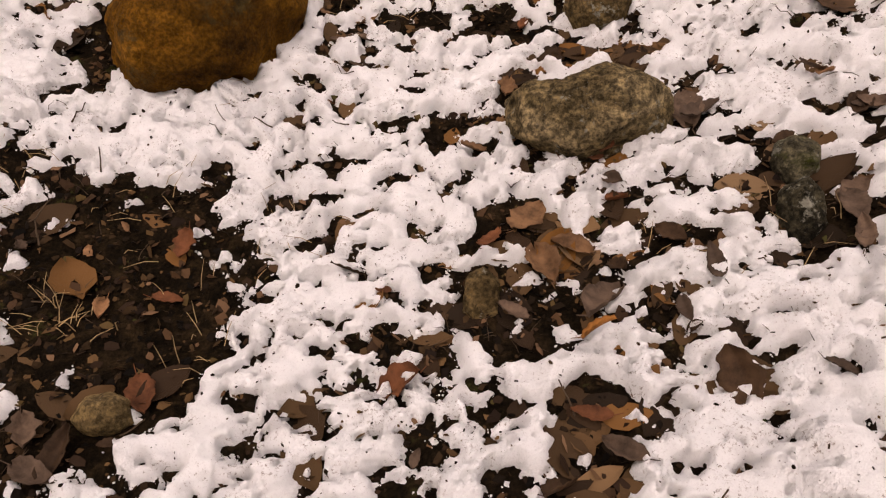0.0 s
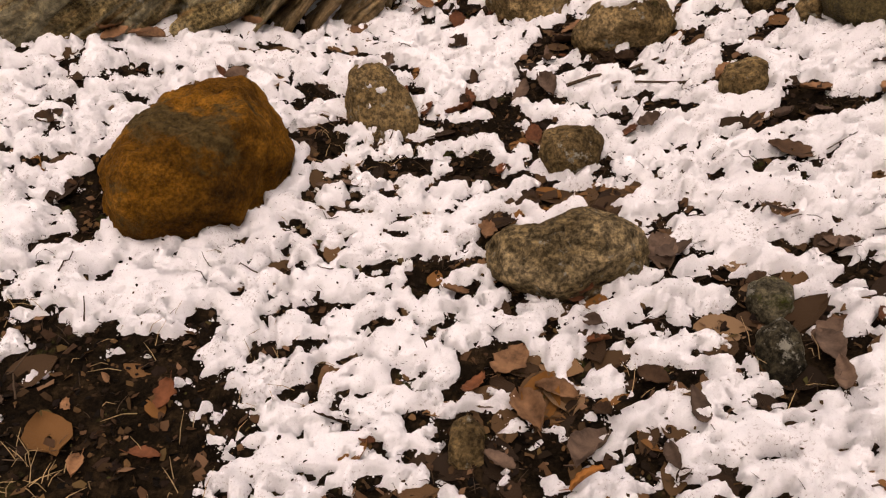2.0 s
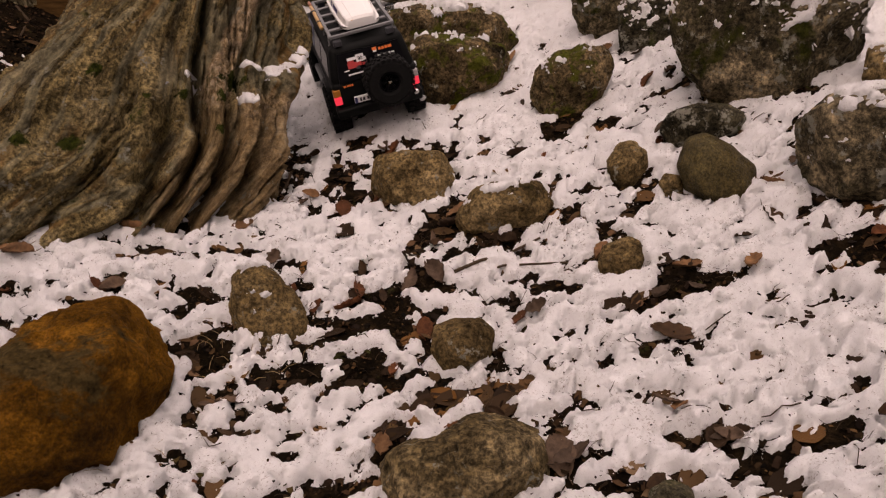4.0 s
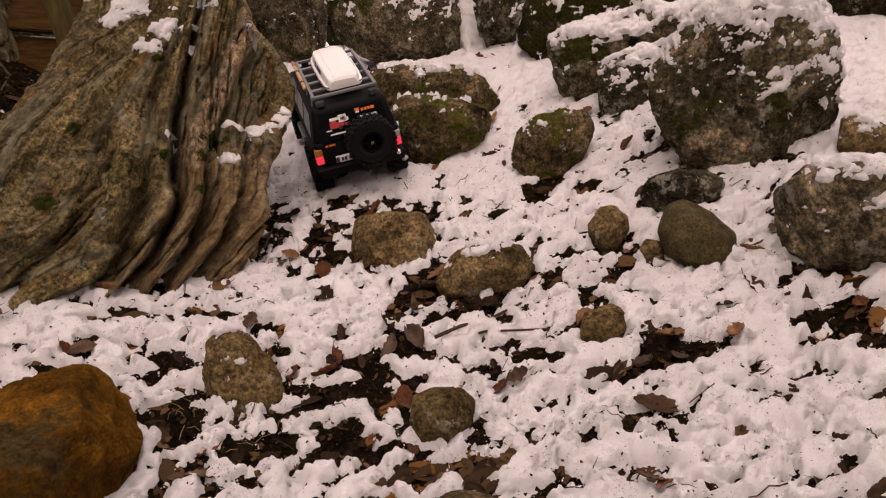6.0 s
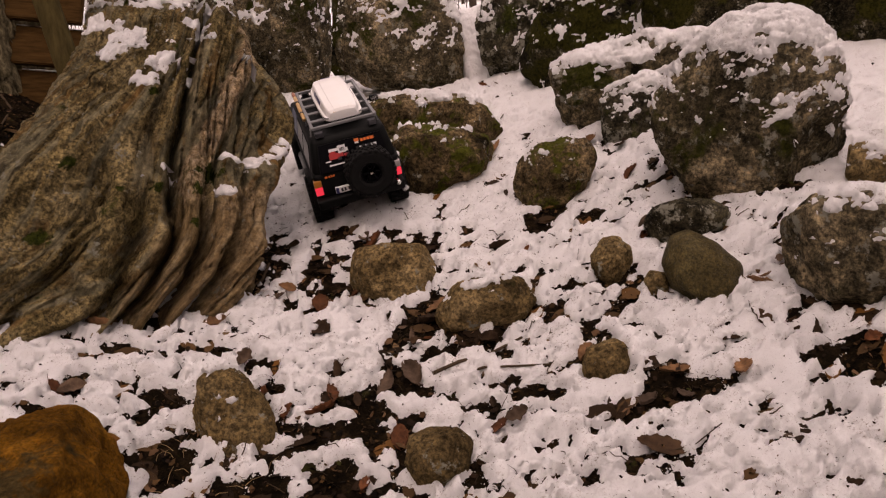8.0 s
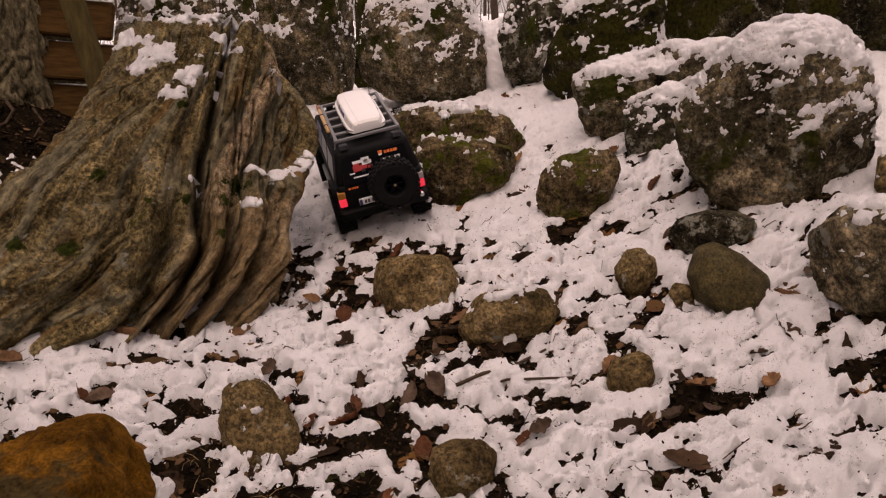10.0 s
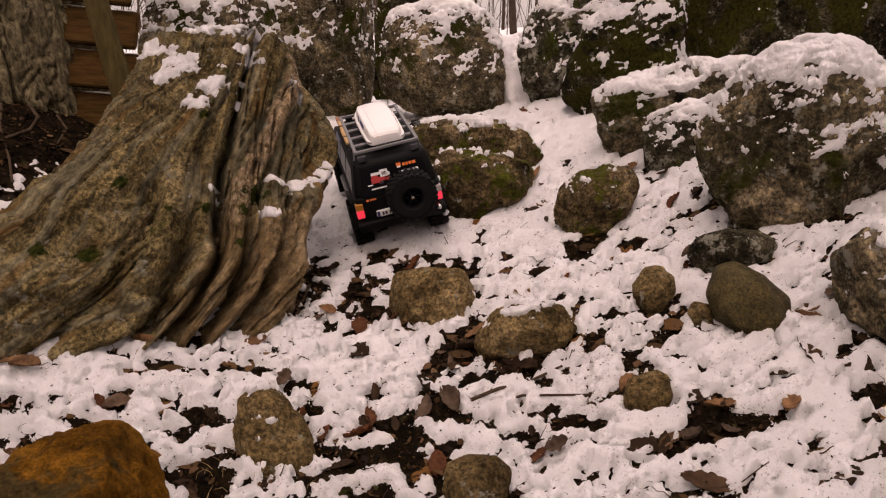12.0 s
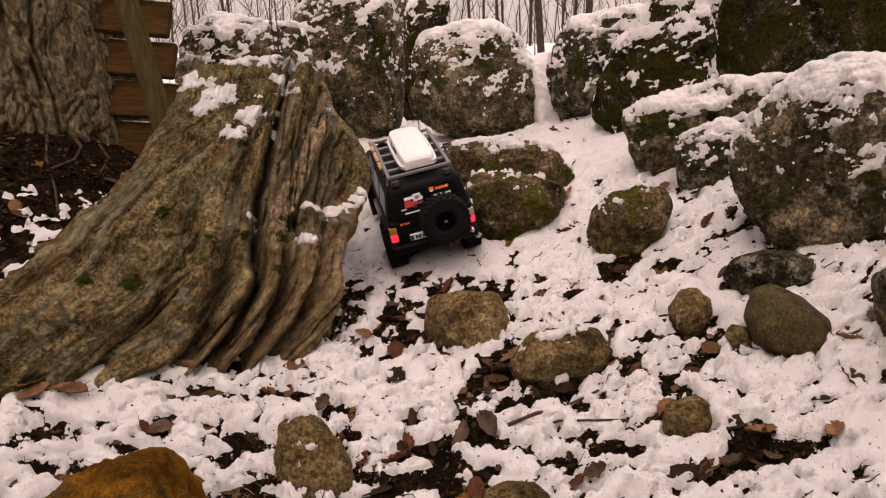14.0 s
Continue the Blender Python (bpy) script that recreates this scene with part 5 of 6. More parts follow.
rows_i = np.arange(len(levels) - 1)[:, None] * w
k = np.arange(w)[None, :]
faces = np.stack([rows_i + k, rows_i + (k + 1) % w, rows_i + w + (k + 1) % w, rows_i + w + k], 2).reshape(-1, 4)
oak = tagged(new("oak_tree"), "thick oak with deeply furrowed grey-brown bark", "tree")
oak.location = OAK
trunk = new("trunk", mesh_of("trunk", verts, faces))
trunk.parent = oak
trunk.data.materials.append(BARK)
random.seed(5)
limbs = []
for i in range(9):
    a, z0 = random.uniform(0, 2 * math.pi), random.uniform(3.2, 6.6)
    p = [Vector((-0.1 * z0, 0.04 * z0, z0))]
    d = Vector((math.cos(a), math.sin(a), 0.5))
    for s in range(6):
        d = (d + Vector((random.uniform(-0.3, 0.3), random.uniform(-0.3, 0.3), 0.12))).normalized()
        p.append(p[-1] + d * 0.45)
    limbs.append(tube(p, [0.11 * (1 - s / 7.5) for s in range(7)], 7))
v, f = merge(limbs)
crown = new("limbs", mesh_of("limbs", v, f))
crown.parent = oak
crown.data.materials.append(BARK)
tagged(crown, "bare limbs", kind="stuff")

fence = tagged(new("plank_fence"), "brown plank fence on a leaning post, snow along its boards", "fence")
fence.location = (-0.745, 2.12, 0.42)
bm = bmesh.new()
foot, head = Vector((0.02, 0.0, -0.2)), Vector((-0.17, 0.05, 0.75))
for a, b in ((foot, head),):
    m = Matrix.Translation((a + b) / 2) @ (b - a).to_track_quat("Z", "Y").to_matrix().to_4x4()
    bmesh.ops.create_cone(bm, cap_ends=True, segments=14, radius1=0.036, radius2=0.030, depth=(b - a).length, matrix=m)
me = bpy.data.meshes.new("post")
bm.to_mesh(me)
bm.free()
post = new("post", me)
post.parent = fence
me.materials.append(POST)
for i in range(5):
    bm = bmesh.new()
    z0 = -0.02 + 0.135 * i
    y0 = 0.30 + 0.03 * i
    m = Matrix.Translation((-0.27 - 0.012 * i, y0, z0)) @ Euler((radians(-28), radians(5), radians(4))).to_matrix().to_4x4() @ Matrix.Diagonal((0.40, 0.026, 0.125, 1))
    bmesh.ops.create_cube(bm, size=1.0, matrix=m)
    bmesh.ops.bevel(bm, geom=list(bm.edges), offset=0.004, segments=2, affect="EDGES")
    me = bpy.data.meshes.new("plank")
    bm.to_mesh(me)
    bm.free()
    plank = new("plank", me)
    plank.parent = fence
    me.materials.append(PLANK)
    xs, ys = np.linspace(-0.19, 0.19, 60), np.linspace(-0.012, 0.012, 7)
    gx, gy = (g.ravel() for g in np.meshgrid(xs, ys))
    h = 0.009 * (1 - (gy / 0.0125) ** 2) * (0.7 + 0.6 * fbm(gx * 25, gy * 25 + i * 9, seed=55, octaves=3)) - 0.001
    q = np.stack([gx, gy, h + 0.0635], 1)
    i0 = (np.arange(6)[:, None] * 60 + np.arange(59)[None, :]).ravel()
    place = Matrix.Translation((-0.27 - 0.012 * i, y0, z0)) @ Euler((radians(-28), radians(5), radians(4))).to_matrix().to_4x4()
    q = q @ np.array(place.to_3x3()).T + np.array(place.translation)
    strip = new("snow_strip", mesh_of("snow_strip", q, np.stack([i0, i0 + 1, i0 + 61, i0 + 60], 1)))
    strip.parent = plank
    strip.data.materials.append(SNOW)


def bare_tree(x, y, height, girth, seed):
    """A leafless forest tree."""
    rng = random.Random(seed)
    base = Vector((0, 0, -0.3))
    p, lean = [base], Vector((rng.uniform(-0.05, 0.05), rng.uniform(-0.05, 0.05), 1))
    for s in range(9):
        lean = (lean + Vector((rng.uniform(-0.05, 0.05), rng.uniform(-0.05, 0.05), 0))).normalized()
        p.append(p[-1] + lean * height / 9)
    trunk_mesh = merge([tube(p, [girth * (1 - 0.085 * s) for s in range(10)], 9)])
    twigs = []
    for b in range(16 if girth > 0.05 else 9):
        k = rng.uniform(0.8, 8.6) if girth < 0.1 else rng.uniform(1.6, 8.8)
        i = int(k)
        start = p[i].lerp(p[i + 1], k - i)
        a = rng.uniform(0, 2 * math.pi)
        d = Vector((math.cos(a), math.sin(a), rng.uniform(0.3, 1.0))).normalized()
        line, length = [start], rng.uniform(0.12, 0.26) * height * (1.1 - k / 12)
        for s in range(5):
            d = (d + Vector((rng.uniform(-0.3, 0.3), rng.uniform(-0.3, 0.3), rng.uniform(-0.05, 0.25)))).normalized()
            line.append(line[-1] + d * length / 5)
        r = girth * 0.28 * (1.1 - k / 10)
        twigs.append(tube(line, [r * (1 - s / 5.6) for s in range(6)], 5))
        for c in range(4):
            j = rng.randint(1, 4)
            a = rng.uniform(0, 2 * math.pi)
            e = (d + Vector((math.cos(a), math.sin(a), rng.uniform(0, 0.6)))).normalized()
            sub = [line[j]]
            for s in range(3):
                e = (e + Vector((rng.uniform(-0.3, 0.3), rng.uniform(-0.3, 0.3), 0.1))).normalized()
                sub.append(sub[-1] + e * length / 7)
            twigs.append(tube(sub, [r * 0.4 * (1 - s / 3.6) for s in range(4)], 4))
    tree = tagged(new("bare_tree"), "leafless grey forest tree behind the boulders", "tree", "trees behind the boulders")
    tree.location = (x, y, ground_z(x, y))
    for nm, (vv, ff) in (("trunk", trunk_mesh), ("branches", merge(twigs))):
        ob = new(nm, mesh_of(nm, vv, ff))
        ob.parent = tree
        ob.data.materials.append(FAR_BARK)
        if nm == "branches":
            tagged(ob, "thin bare branches", kind="stuff")
    return tree


for spot in ((1.36, 8.4, 8, 0.045), (0.55, 8.6, 7, 0.02), (0.72, 9.2, 7, 0.018), (1.15, 10.5, 7, 0.02), (1.75, 8.6, 7, 0.022), (2.0, 9.0, 8, 0.04), (-1.55, 9.0, 7, 0.03), (-2.1, 8.2, 6, 0.018), (-2.5, 9.5, 6, 0.022)):
    bare_tree(*spot, int(spot[0] * 100) + 500)
rng = random.Random(77)
for i in range(70):
    y = rng.uniform(10, 34)
    bare_tree(rng.uniform(-0.42, 0.42) * y * 1.3, y, rng.uniform(6, 12), rng.uniform(0.012, 0.036), i)


# thin saplings and brush between the trees
rng = random.Random(99)
pieces = []
for i in range(420):
    y = rng.uniform(6.5, 15)
    x = rng.uniform(-0.55, 0.5) * y
    p, d = [Vector((x, y, ground_z(x, y) - 0.1))], Vector((rng.uniform(-0.5, 0.5), rng.uniform(-0.3, 0.3), 1)).normalized()
    length, r = rng.uniform(1.2, 4.0), rng.uniform(0.002, 0.006)
    for k in range(7):
        d = (d + Vector((rng.uniform(-0.38, 0.38), rng.uniform(-0.3, 0.3), 0.08))).normalized()
        p.append(p[-1] + d * length / 7)
    pieces.append(tube(p, [r * (1 - k / 8.5) for k in range(8)], 4))
    for k in (2, 3, 4, 5, 6):
        e = (d + Vector((rng.uniform(-1, 1), rng.uniform(-1, 1), rng.uniform(0, 0.5)))).normalized()
        q = [p[k], p[k] + e * length * 0.12, p[k] + (e + Vector((rng.uniform(-0.3, 0.3), 0, 0.3))) * length * 0.24]
        pieces.append(tube(q, [r * 0.5, r * 0.35, r * 0.12], 3))
v, f = [], []
for pv, pf in pieces:
    f += [tuple(i + len(v) for i in q) for q in pf]
    v += [tuple(q) for q in pv]
brush = tagged(new("brush", mesh_of("brush", np.array(v), np.array(f))), "thin leafless saplings and brush behind the boulders", "brush", kind="stuff")
brush.data.materials.append(FAR_BARK)

# ---- unseen ring of woods, added to block low light behind and beside the viewer ----
wa = np.linspace(radians(-215), radians(35), 260)
top = 11 + 2.5 * fbm(wa * 9, wa * 0, seed=141, octaves=4) + 1.5 * fbm(wa * 60, wa * 0, seed=143, octaves=2)
verts = np.concatenate([np.stack([26 * np.cos(wa), 26 * np.sin(wa), wa * 0 - 2], 1), np.stack([26 * np.cos(wa), 26 * np.sin(wa), top], 1),
                        np.stack([26.6 * np.cos(wa), 26.6 * np.sin(wa), top], 1), np.stack([26.6 * np.cos(wa), 26.6 * np.sin(wa), wa * 0 - 2], 1)])
k = np.arange(len(wa) - 1)
n_ = len(wa)
faces = np.concatenate([np.stack([k + a * n_, k + 1 + a * n_, k + 1 + (a + 1) * n_, k + (a + 1) * n_], 1) for a in range(3)])
woods = tagged(new("backdrop", mesh_of("backdrop", verts, faces)), "unseen dark ring added to block low light around the gully", "woods", kind="structure")
woods.data.materials.append(simple_material("unseen_light_block", (0.06, 0.045, 0.035), 0.9, spread=0.5, scale=3))

# ---- leaves, twigs and dry grass ----
def leaf_mesh(kind, seed):
    """A fallen leaf one unit long: toothed outline, raised midrib, curled blade."""
    rng = random.Random(seed)
    n, verts, faces = 22, [], []
    bend, cup, twist = rng.uniform(-0.3, 0.5), rng.uniform(0.2, 0.9), rng.uniform(-0.5, 0.5)
    wide = (0.25, 0.30, 0.20, 0.33)[kind]
    rows = []
    for i in range(n + 1):
        t = i / n
        w = wide * math.sin(math.pi * min(1, t * 0.97 + 0.015) ** (0.8, 1.0, 0.75, 0.9)[kind]) ** 0.75
        w *= 1 + 0.03 * ((i % 2) * 2 - 1) + 0.06 * math.sin(t * 23 + seed) + (0.16 * math.sin(t * 17) if kind == 3 else 0)
        row = []
        for j, u in enumerate((-1, -0.6, -0.2, 0, 0.2, 0.6, 1)):
            z = bend * (t - 0.5) ** 2 + cup * wide * u * u * (0.6 + 0.4 * math.sin(t * 3)) + twist * (t - 0.5) * u * w * 0.6 + 0.02 * math.sin(t * 29 + u * 3) * abs(u)
            row.append((u * w + 0.05 * math.sin(t * 3 + seed), t - 0.5, z - (0.012 if u == 0 else 0)))
        rows.append(row)
    for row in rows:
        verts += row
    m = len(verts)
    verts += [(x, y, z - 0.012) for x, y, z in verts]
    for i in range(n):
        for j in range(6):
            a = i * 7 + j
            faces.append((a, a + 1, a + 8, a + 7))
            faces.append((a + m, a + 7 + m, a + 8 + m, a + 1 + m))
        for a, b in ((i * 7, i * 7 + 7), (i * 7 + 13, i * 7 + 6)):
            faces.append((a, b, b + m, a + m))
    stalk_v, stalk_f = tube([Vector((0, -0.5 - 0.06 * s, 0.03 * s)) for s in range(5)], [0.014 - 0.0015 * s for s in range(5)], 5)
    off = len(verts)
    verts += [tuple(v) for v in stalk_v]
    faces += [tuple(q + off for q in f) for f in stalk_f]
    return mesh_of("leaf", np.array(verts), np.array(faces))


LEAF_MESH = {}


def leaf(x, y, size, turn, tone, kind, lift=0.0, tip=(0.0, 0.0), label=""):
    key = (tone, kind, int(turn) % 3, round(size, 2))
    if key not in LEAF_MESH:
        me = leaf_mesh(kind, hash((tone, kind, int(turn) % 3)) % 1000)
        co = np.zeros(len(me.vertices) * 3)
        me.vertices.foreach_get("co", co)
        me.vertices.foreach_set("co", co * round(size, 2))
        me.materials.append(LEAF[tone])
        LEAF_MESH[key] = me
    e = size * 0.3
    nx, ny = (top_z(x - e, y) - top_z(x + e, y)) / (2 * e), (top_z(x, y - e) - top_z(x, y + e)) / (2 * e)
    nx, ny = max(-0.5, min(0.5, nx)), max(-0.5, min(0.5, ny))
    around = [top_z(x + dx * e, y + dy * e) for dx in (-1, 0, 1) for dy in (-1, 0, 1)]
    rise = 0.55 * (max(around) - sum(around) / 9)
    ob = tagged(new("leaf", LEAF_MESH[key]), label or ("curled tan fallen leaf on the ground", "grey-brown fallen leaf on the ground", "dark sodden leaf on the ground", "orange-brown fallen leaf on the ground", "red-brown fallen leaf on the ground")[tone], "leaf", "fallen leaves")
    ob.matrix_world = Matrix.Translation((x, y, top_z(x, y) + lift + rise)) @ Vector((nx, ny, 1)).to_track_quat("Z", "Y").to_matrix().to_4x4() @ pose(0, 0, 0, tip[0], tip[1], turn)
    return ob


for i, (x, y, size, turn, tone) in enumerate((
    (0.445, 0.802, 0.095, 20, 2),
    (0.607, 0.892, 0.062, 0, 0),
    (0.524, 0.948, 0.069, 40, 0),
    (0.467, 0.904, 0.056, -30, 1),
    (0.816, 1.122, 0.062, 60, 0),
    (0.73, 1.067, 0.044, 0, 0),
    (0.063, 0.594, 0.067, -20, 3),
    (0.119, 0.571, 0.038, 10, 4),
    (-0.047, 0.601, 0.068, 80, 0),
    (0.232, 0.638, 0.085, -50, 1),
    (0.428, 0.598, 0.044, 70, 1),
    (0.384, 0.662, 0.047, 10, 1),
    (-0.678, 1.223, 0.077, 0, 0),
    (-0.749, 1.219, 0.076, 15, 0),
    (0.191, 1.348, 0.044, 0, 0),
    (0.435, 1.04, 0.082, 30, 1),
    (0.062, 0.596, 0.064, -10, 3),
    (0.108, 0.569, 0.038, 0, 4),
    (0.247, 0.631, 0.078, -60, 1),
    (-0.003, 0.725, 0.057, 40, 0),
    (0.006, 0.324, 0.05, 80, 1),
    (0.104, 0.324, 0.091, 5, 1),
    (0.089, 0.276, 0.049, -25, 3),
    (0.21, 0.215, 0.076, -35, 2),
    (0.288, 0.21, 0.043, -25, 1),
    (-0.369, 0.205, 0.067, -30, 4),
    (-0.386, 0.333, 0.057, 80, 4),
    (0.023, 0.466, 0.083, 20, 0),
    (0.074, 0.413, 0.069, -30, 0),
    (0.184, 0.421, 0.057, 60, 2),
    (0.214, 0.352, 0.063, 10, 1),
    (0.398, 0.654, 0.044, 0, 0),
    (0.437, 0.593, 0.047, 30, 1),
    (0.369, 0.428, 0.062, 10, 1),
    (0.078, 0.185, 0.049, 60, 4),
    (-0.47, 0.154, 0.055, 30, 1),
    (-0.439, 0.114, 0.064, -20, 1),
    (-0.458, 0.317, 0.033, 80, 0),
    (-0.473, 0.437, 0.031, 0, 0),
    (-0.503, 0.395, 0.027, 0, 0),
    (-0.018, 0.425, 0.068, 40, 4),
    (0.041, 0.384, 0.078, -40, 0),
    (0.362, 0.377, 0.059, 0, 1),
    (-0.392, 0.417, 0.056, 60, 4),
    (0.672, 1.911, 0.063, 75, 0),
    (0.401, 2.075, 0.086, 30, 0),
    (0.442, 2.114, 0.077, -40, 0),
    (0.73, 1.814, 0.06, 0, 2),
    (0.729, 1.076, 0.058, 0, 0),
    (-0.068, 1.42, 0.075, 60, 4),
    (-0.141, 1.48, 0.062, 0, 0),
    (-0.286, 1.383, 0.064, 20, 0),
    (-0.506, 1.354, 0.095, 0, 0),
    (-0.765, 1.247, 0.099, 0, 0),
    (-0.699, 1.239, 0.077, 20, 0),
    (-0.208, 1.243, 0.054, 30, 1),
    (0.11, 1.136, 0.094, 10, 1),
    (0.266, 1.194, 0.065, 0, 2),
    (-0.036, 1.113, 0.082, 20, 4),
    (0.272, 0.956, 0.047, 60, 1),
    (0.519, 0.895, 0.051, 30, 1),
    (0.828, 1.101, 0.084, 0, 0),
    (0.802, 0.988, 0.058, 30, 0),
)):
    leaf(x, y, 0.78 * size, turn + 90, tone, i % 4, 0.006, (random.Random(i).uniform(-14, 14), random.Random(i + 50).uniform(-14, 14)))

rng = random.Random(12)
count = 0
while count < 120:
    x, y = rng.uniform(-0.85, 1.0), rng.uniform(0.0, 2.0)
    depth = snow_at(x, y)
    if depth > 0.0005 and rng.random() < 0.93:
        continue
    if -0.75 < x < -0.25 and 0.2 < y < 0.62 and rng.random() < 0.85:
        continue
    size = rng.choice((0.02, 0.03, 0.03, 0.04, 0.05, 0.06))
    leaf(x, y, size, rng.uniform(0, 360), rng.choice((0, 1, 1, 2, 2, 2, 4, 4)), rng.randint(0, 3), 0.003 if depth < 0 else -0.002, (rng.uniform(-25, 25), rng.uniform(-25, 25)))
    count += 1


rng = random.Random(23)
for i in range(34):
    y = rng.uniform(1.55, 3.0)
    x = rng.uniform(0.18, 0.34 + 0.22 * (y - 1.5)) + 0.16 * (y < 1.9) * rng.random()
    leaf(x, y, rng.choice((0.02, 0.03, 0.03, 0.04)), rng.uniform(0, 360), rng.choice((0, 1, 1, 2, 4)), rng.randint(0, 3), 0.001, (rng.uniform(-30, 30), rng.uniform(-30, 30)))


def twig(points, r, mat=TWIG, name="twig", label="thin dark twig lying on the snow"):
    v, f = tube([Vector(p) for p in points], [r * (1 - 0.5 * i / len(points)) for i in range(len(points))], 6)
    ob = tagged(new(name, mesh_of(name, np.array([tuple(q) for q in v]), np.array(f))), label, "twig", "scattered twigs")
    ob.data.materials.append(mat)
    return ob


rng = random.Random(31)
for i in range(120):
    x, y, a = rng.uniform(-0.8, 0.95), rng.uniform(0.05, 1.9), rng.uniform(0, 2 * math.pi)
    length, up = rng.uniform(0.015, 0.055), (rng.uniform(0.0, 0.25) if i % 4 else rng.uniform(0.4, 1.0))
    p, d = [], Vector((math.cos(a), math.sin(a), 0))
    q = Vector((x, y, 0))
    for s in range(5):
        p.append(q + Vector((0, 0, top_z(q.x, q.y) + 0.002 + up * length * s / 5)))
        d = (d + Vector((rng.uniform(-0.35, 0.35), rng.uniform(-0.35, 0.35), 0))).normalized()
        q = q + d * length / 5
    twig(p, rng.uniform(0.0006, 0.0013))
for pts, r in ((((0.15, 1.13), (0.2, 1.14), (0.26, 1.155), (0.325, 1.175)), 0.004), (((0.19, 1.12), (0.24, 1.105), (0.3, 1.09), (0.36, 1.08)), 0.003), (((-0.26, 1.31), (-0.235, 1.32), (-0.215, 1.345)), 0.0018),
               (((-0.27, 1.62), (-0.265, 1.56), (-0.25, 1.5), (-0.262, 1.44)), 0.006), (((-0.2, 1.63), (-0.21, 1.57), (-0.24, 1.53)), 0.004), (((0.44, 0.8), (0.49, 0.79), (0.53, 0.8)), 0.0012)):
    twig([(x, y, top_z(x, y) + r) for x, y in pts], r)


for pts, r in ((((-1.12, 2.28), (-1.06, 2.2), (-1.04, 2.1), (-1.06, 2.0)), 0.012), (((-1.16, 2.2), (-1.1, 2.06), (-1.02, 1.93), (-0.98, 1.85)), 0.009), (((-1.3, 2.12), (-1.24, 2.08), (-1.2, 2.07)), 0.005),
               (((-1.45, 2.3), (-1.36, 2.2), (-1.3, 2.16)), 0.004), (((-1.2, 1.9), (-1.12, 1.86), (-1.03, 1.87)), 0.006), (((-1.05, 2.3), (-0.99, 2.22), (-0.97, 2.1)), 0.008)):
    twig([(x, y, top_z(x, y) + 0.2 * r) for x, y in pts], 0.55 * r, TWIG, "root", "bare root and stick on the bank below the oak")
for x, y, z0, h in ((-0.375, 1.9, 0.56, 0.42), (-0.392, 1.93, 0.56, 0.3), (-0.02, 2.6, 0.25, 0.3)):
    twig([(x, y, z0), (x + 0.004, y, z0 + h * 0.4), (x - 0.002, y, z0 + h * 0.75), (x + 0.003, y, z0 + h)], 0.0018, TWIG, "plant_stalk", "thin dry stalk standing among the rocks")


def tufts(name, spots, label, height, mat):
    """Tufts of dry blades, one object of many."""
    rng = random.Random(len(spots))
    pieces = []
    for x, y, blades, spread_r in spots:
        for b in range(blades):
            a, lean = rng.uniform(0, 2 * math.pi), rng.uniform(0.2, 1.6)
            h = height * rng.uniform(0.5, 1.1)
            px, py = x + rng.gauss(0, spread_r), y + rng.gauss(0, spread_r)
            base = Vector((px, py, ground_z(px, py)))
            d = Vector((math.cos(a) * lean, math.sin(a) * lean, 1)).normalized()
            line = [base, base + d * h * 0.5, base + d * h + Vector((math.cos(a), math.sin(a), -0.6)) * h * 0.25]
            pieces.append(tube(line, [0.0006, 0.0005, 0.0002], 3))
    v, f = merge(pieces)
    ob = tagged(new(name, mesh_of(name, v, f)), label, "grass", kind="stuff")
    ob.data.materials.append(mat)


tufts("dry_grass", ((-0.245, 1.5, 26, 0.012), (-0.5, 0.3, 26, 0.018), (-0.42, 0.52, 14, 0.05), (-0.6, 0.5, 18, 0.06), (-0.36, 0.3, 14, 0.05), (-0.28, 0.48, 14, 0.04), (-0.38, 0.78, 12, 0.03), (-0.33, 0.4, 10, 0.05), (0.3, 0.4, 10, 0.03), (0.17, 0.43, 10, 0.02), (-0.2, 0.98, 12, 0.04), (-0.3, 1.02, 10, 0.03)),
      "dry straw blades in the litter", 0.034, STRAW)
rng = random.Random(8)
tufts("needle_litter", [(rng.uniform(-0.8, 0.8), rng.uniform(0.1, 1.7), 5, 0.02) for _ in range(230)], "dark plant stalks and needles in the litter", 0.022, TWIG)


# ---- crumbs of leaf, soil and snow, too many to count ----
def island_material(name, stops, rough=0.8):
    m, n, l, b = material(name, rough, spec=0.03)
    geo = n.new("ShaderNodeNewGeometry")
    l.new(ramp_node(n, l, geo.outputs["Random Per Island"], stops), b.inputs["Base Color"])
    return m


CHIPS = island_material("leaf_chips", [(0.0, (0.003, 0.0025, 0.002)), (0.5, (0.011, 0.007, 0.004)), (0.8, (0.034, 0.02, 0.010)), (0.96, (0.09, 0.05, 0.022)), (1.0, (0.02, 0.024, 0.007))])


def sow(count, seed, box, want):
    """Places in a box of the plan at which the snow's depth is wanted."""
    rs = np.random.RandomState(seed)
    x, y = rs.uniform(box[0], box[1], count), rs.uniform(box[2], box[3], count)
    i, j = np.searchsorted(sxs, x), np.searchsorted(sys_, y)
    d = SNOW_H[j, i]
    keep = want(d)
    return x[keep], y[keep], LAND_H[j, i][keep], d[keep], rs


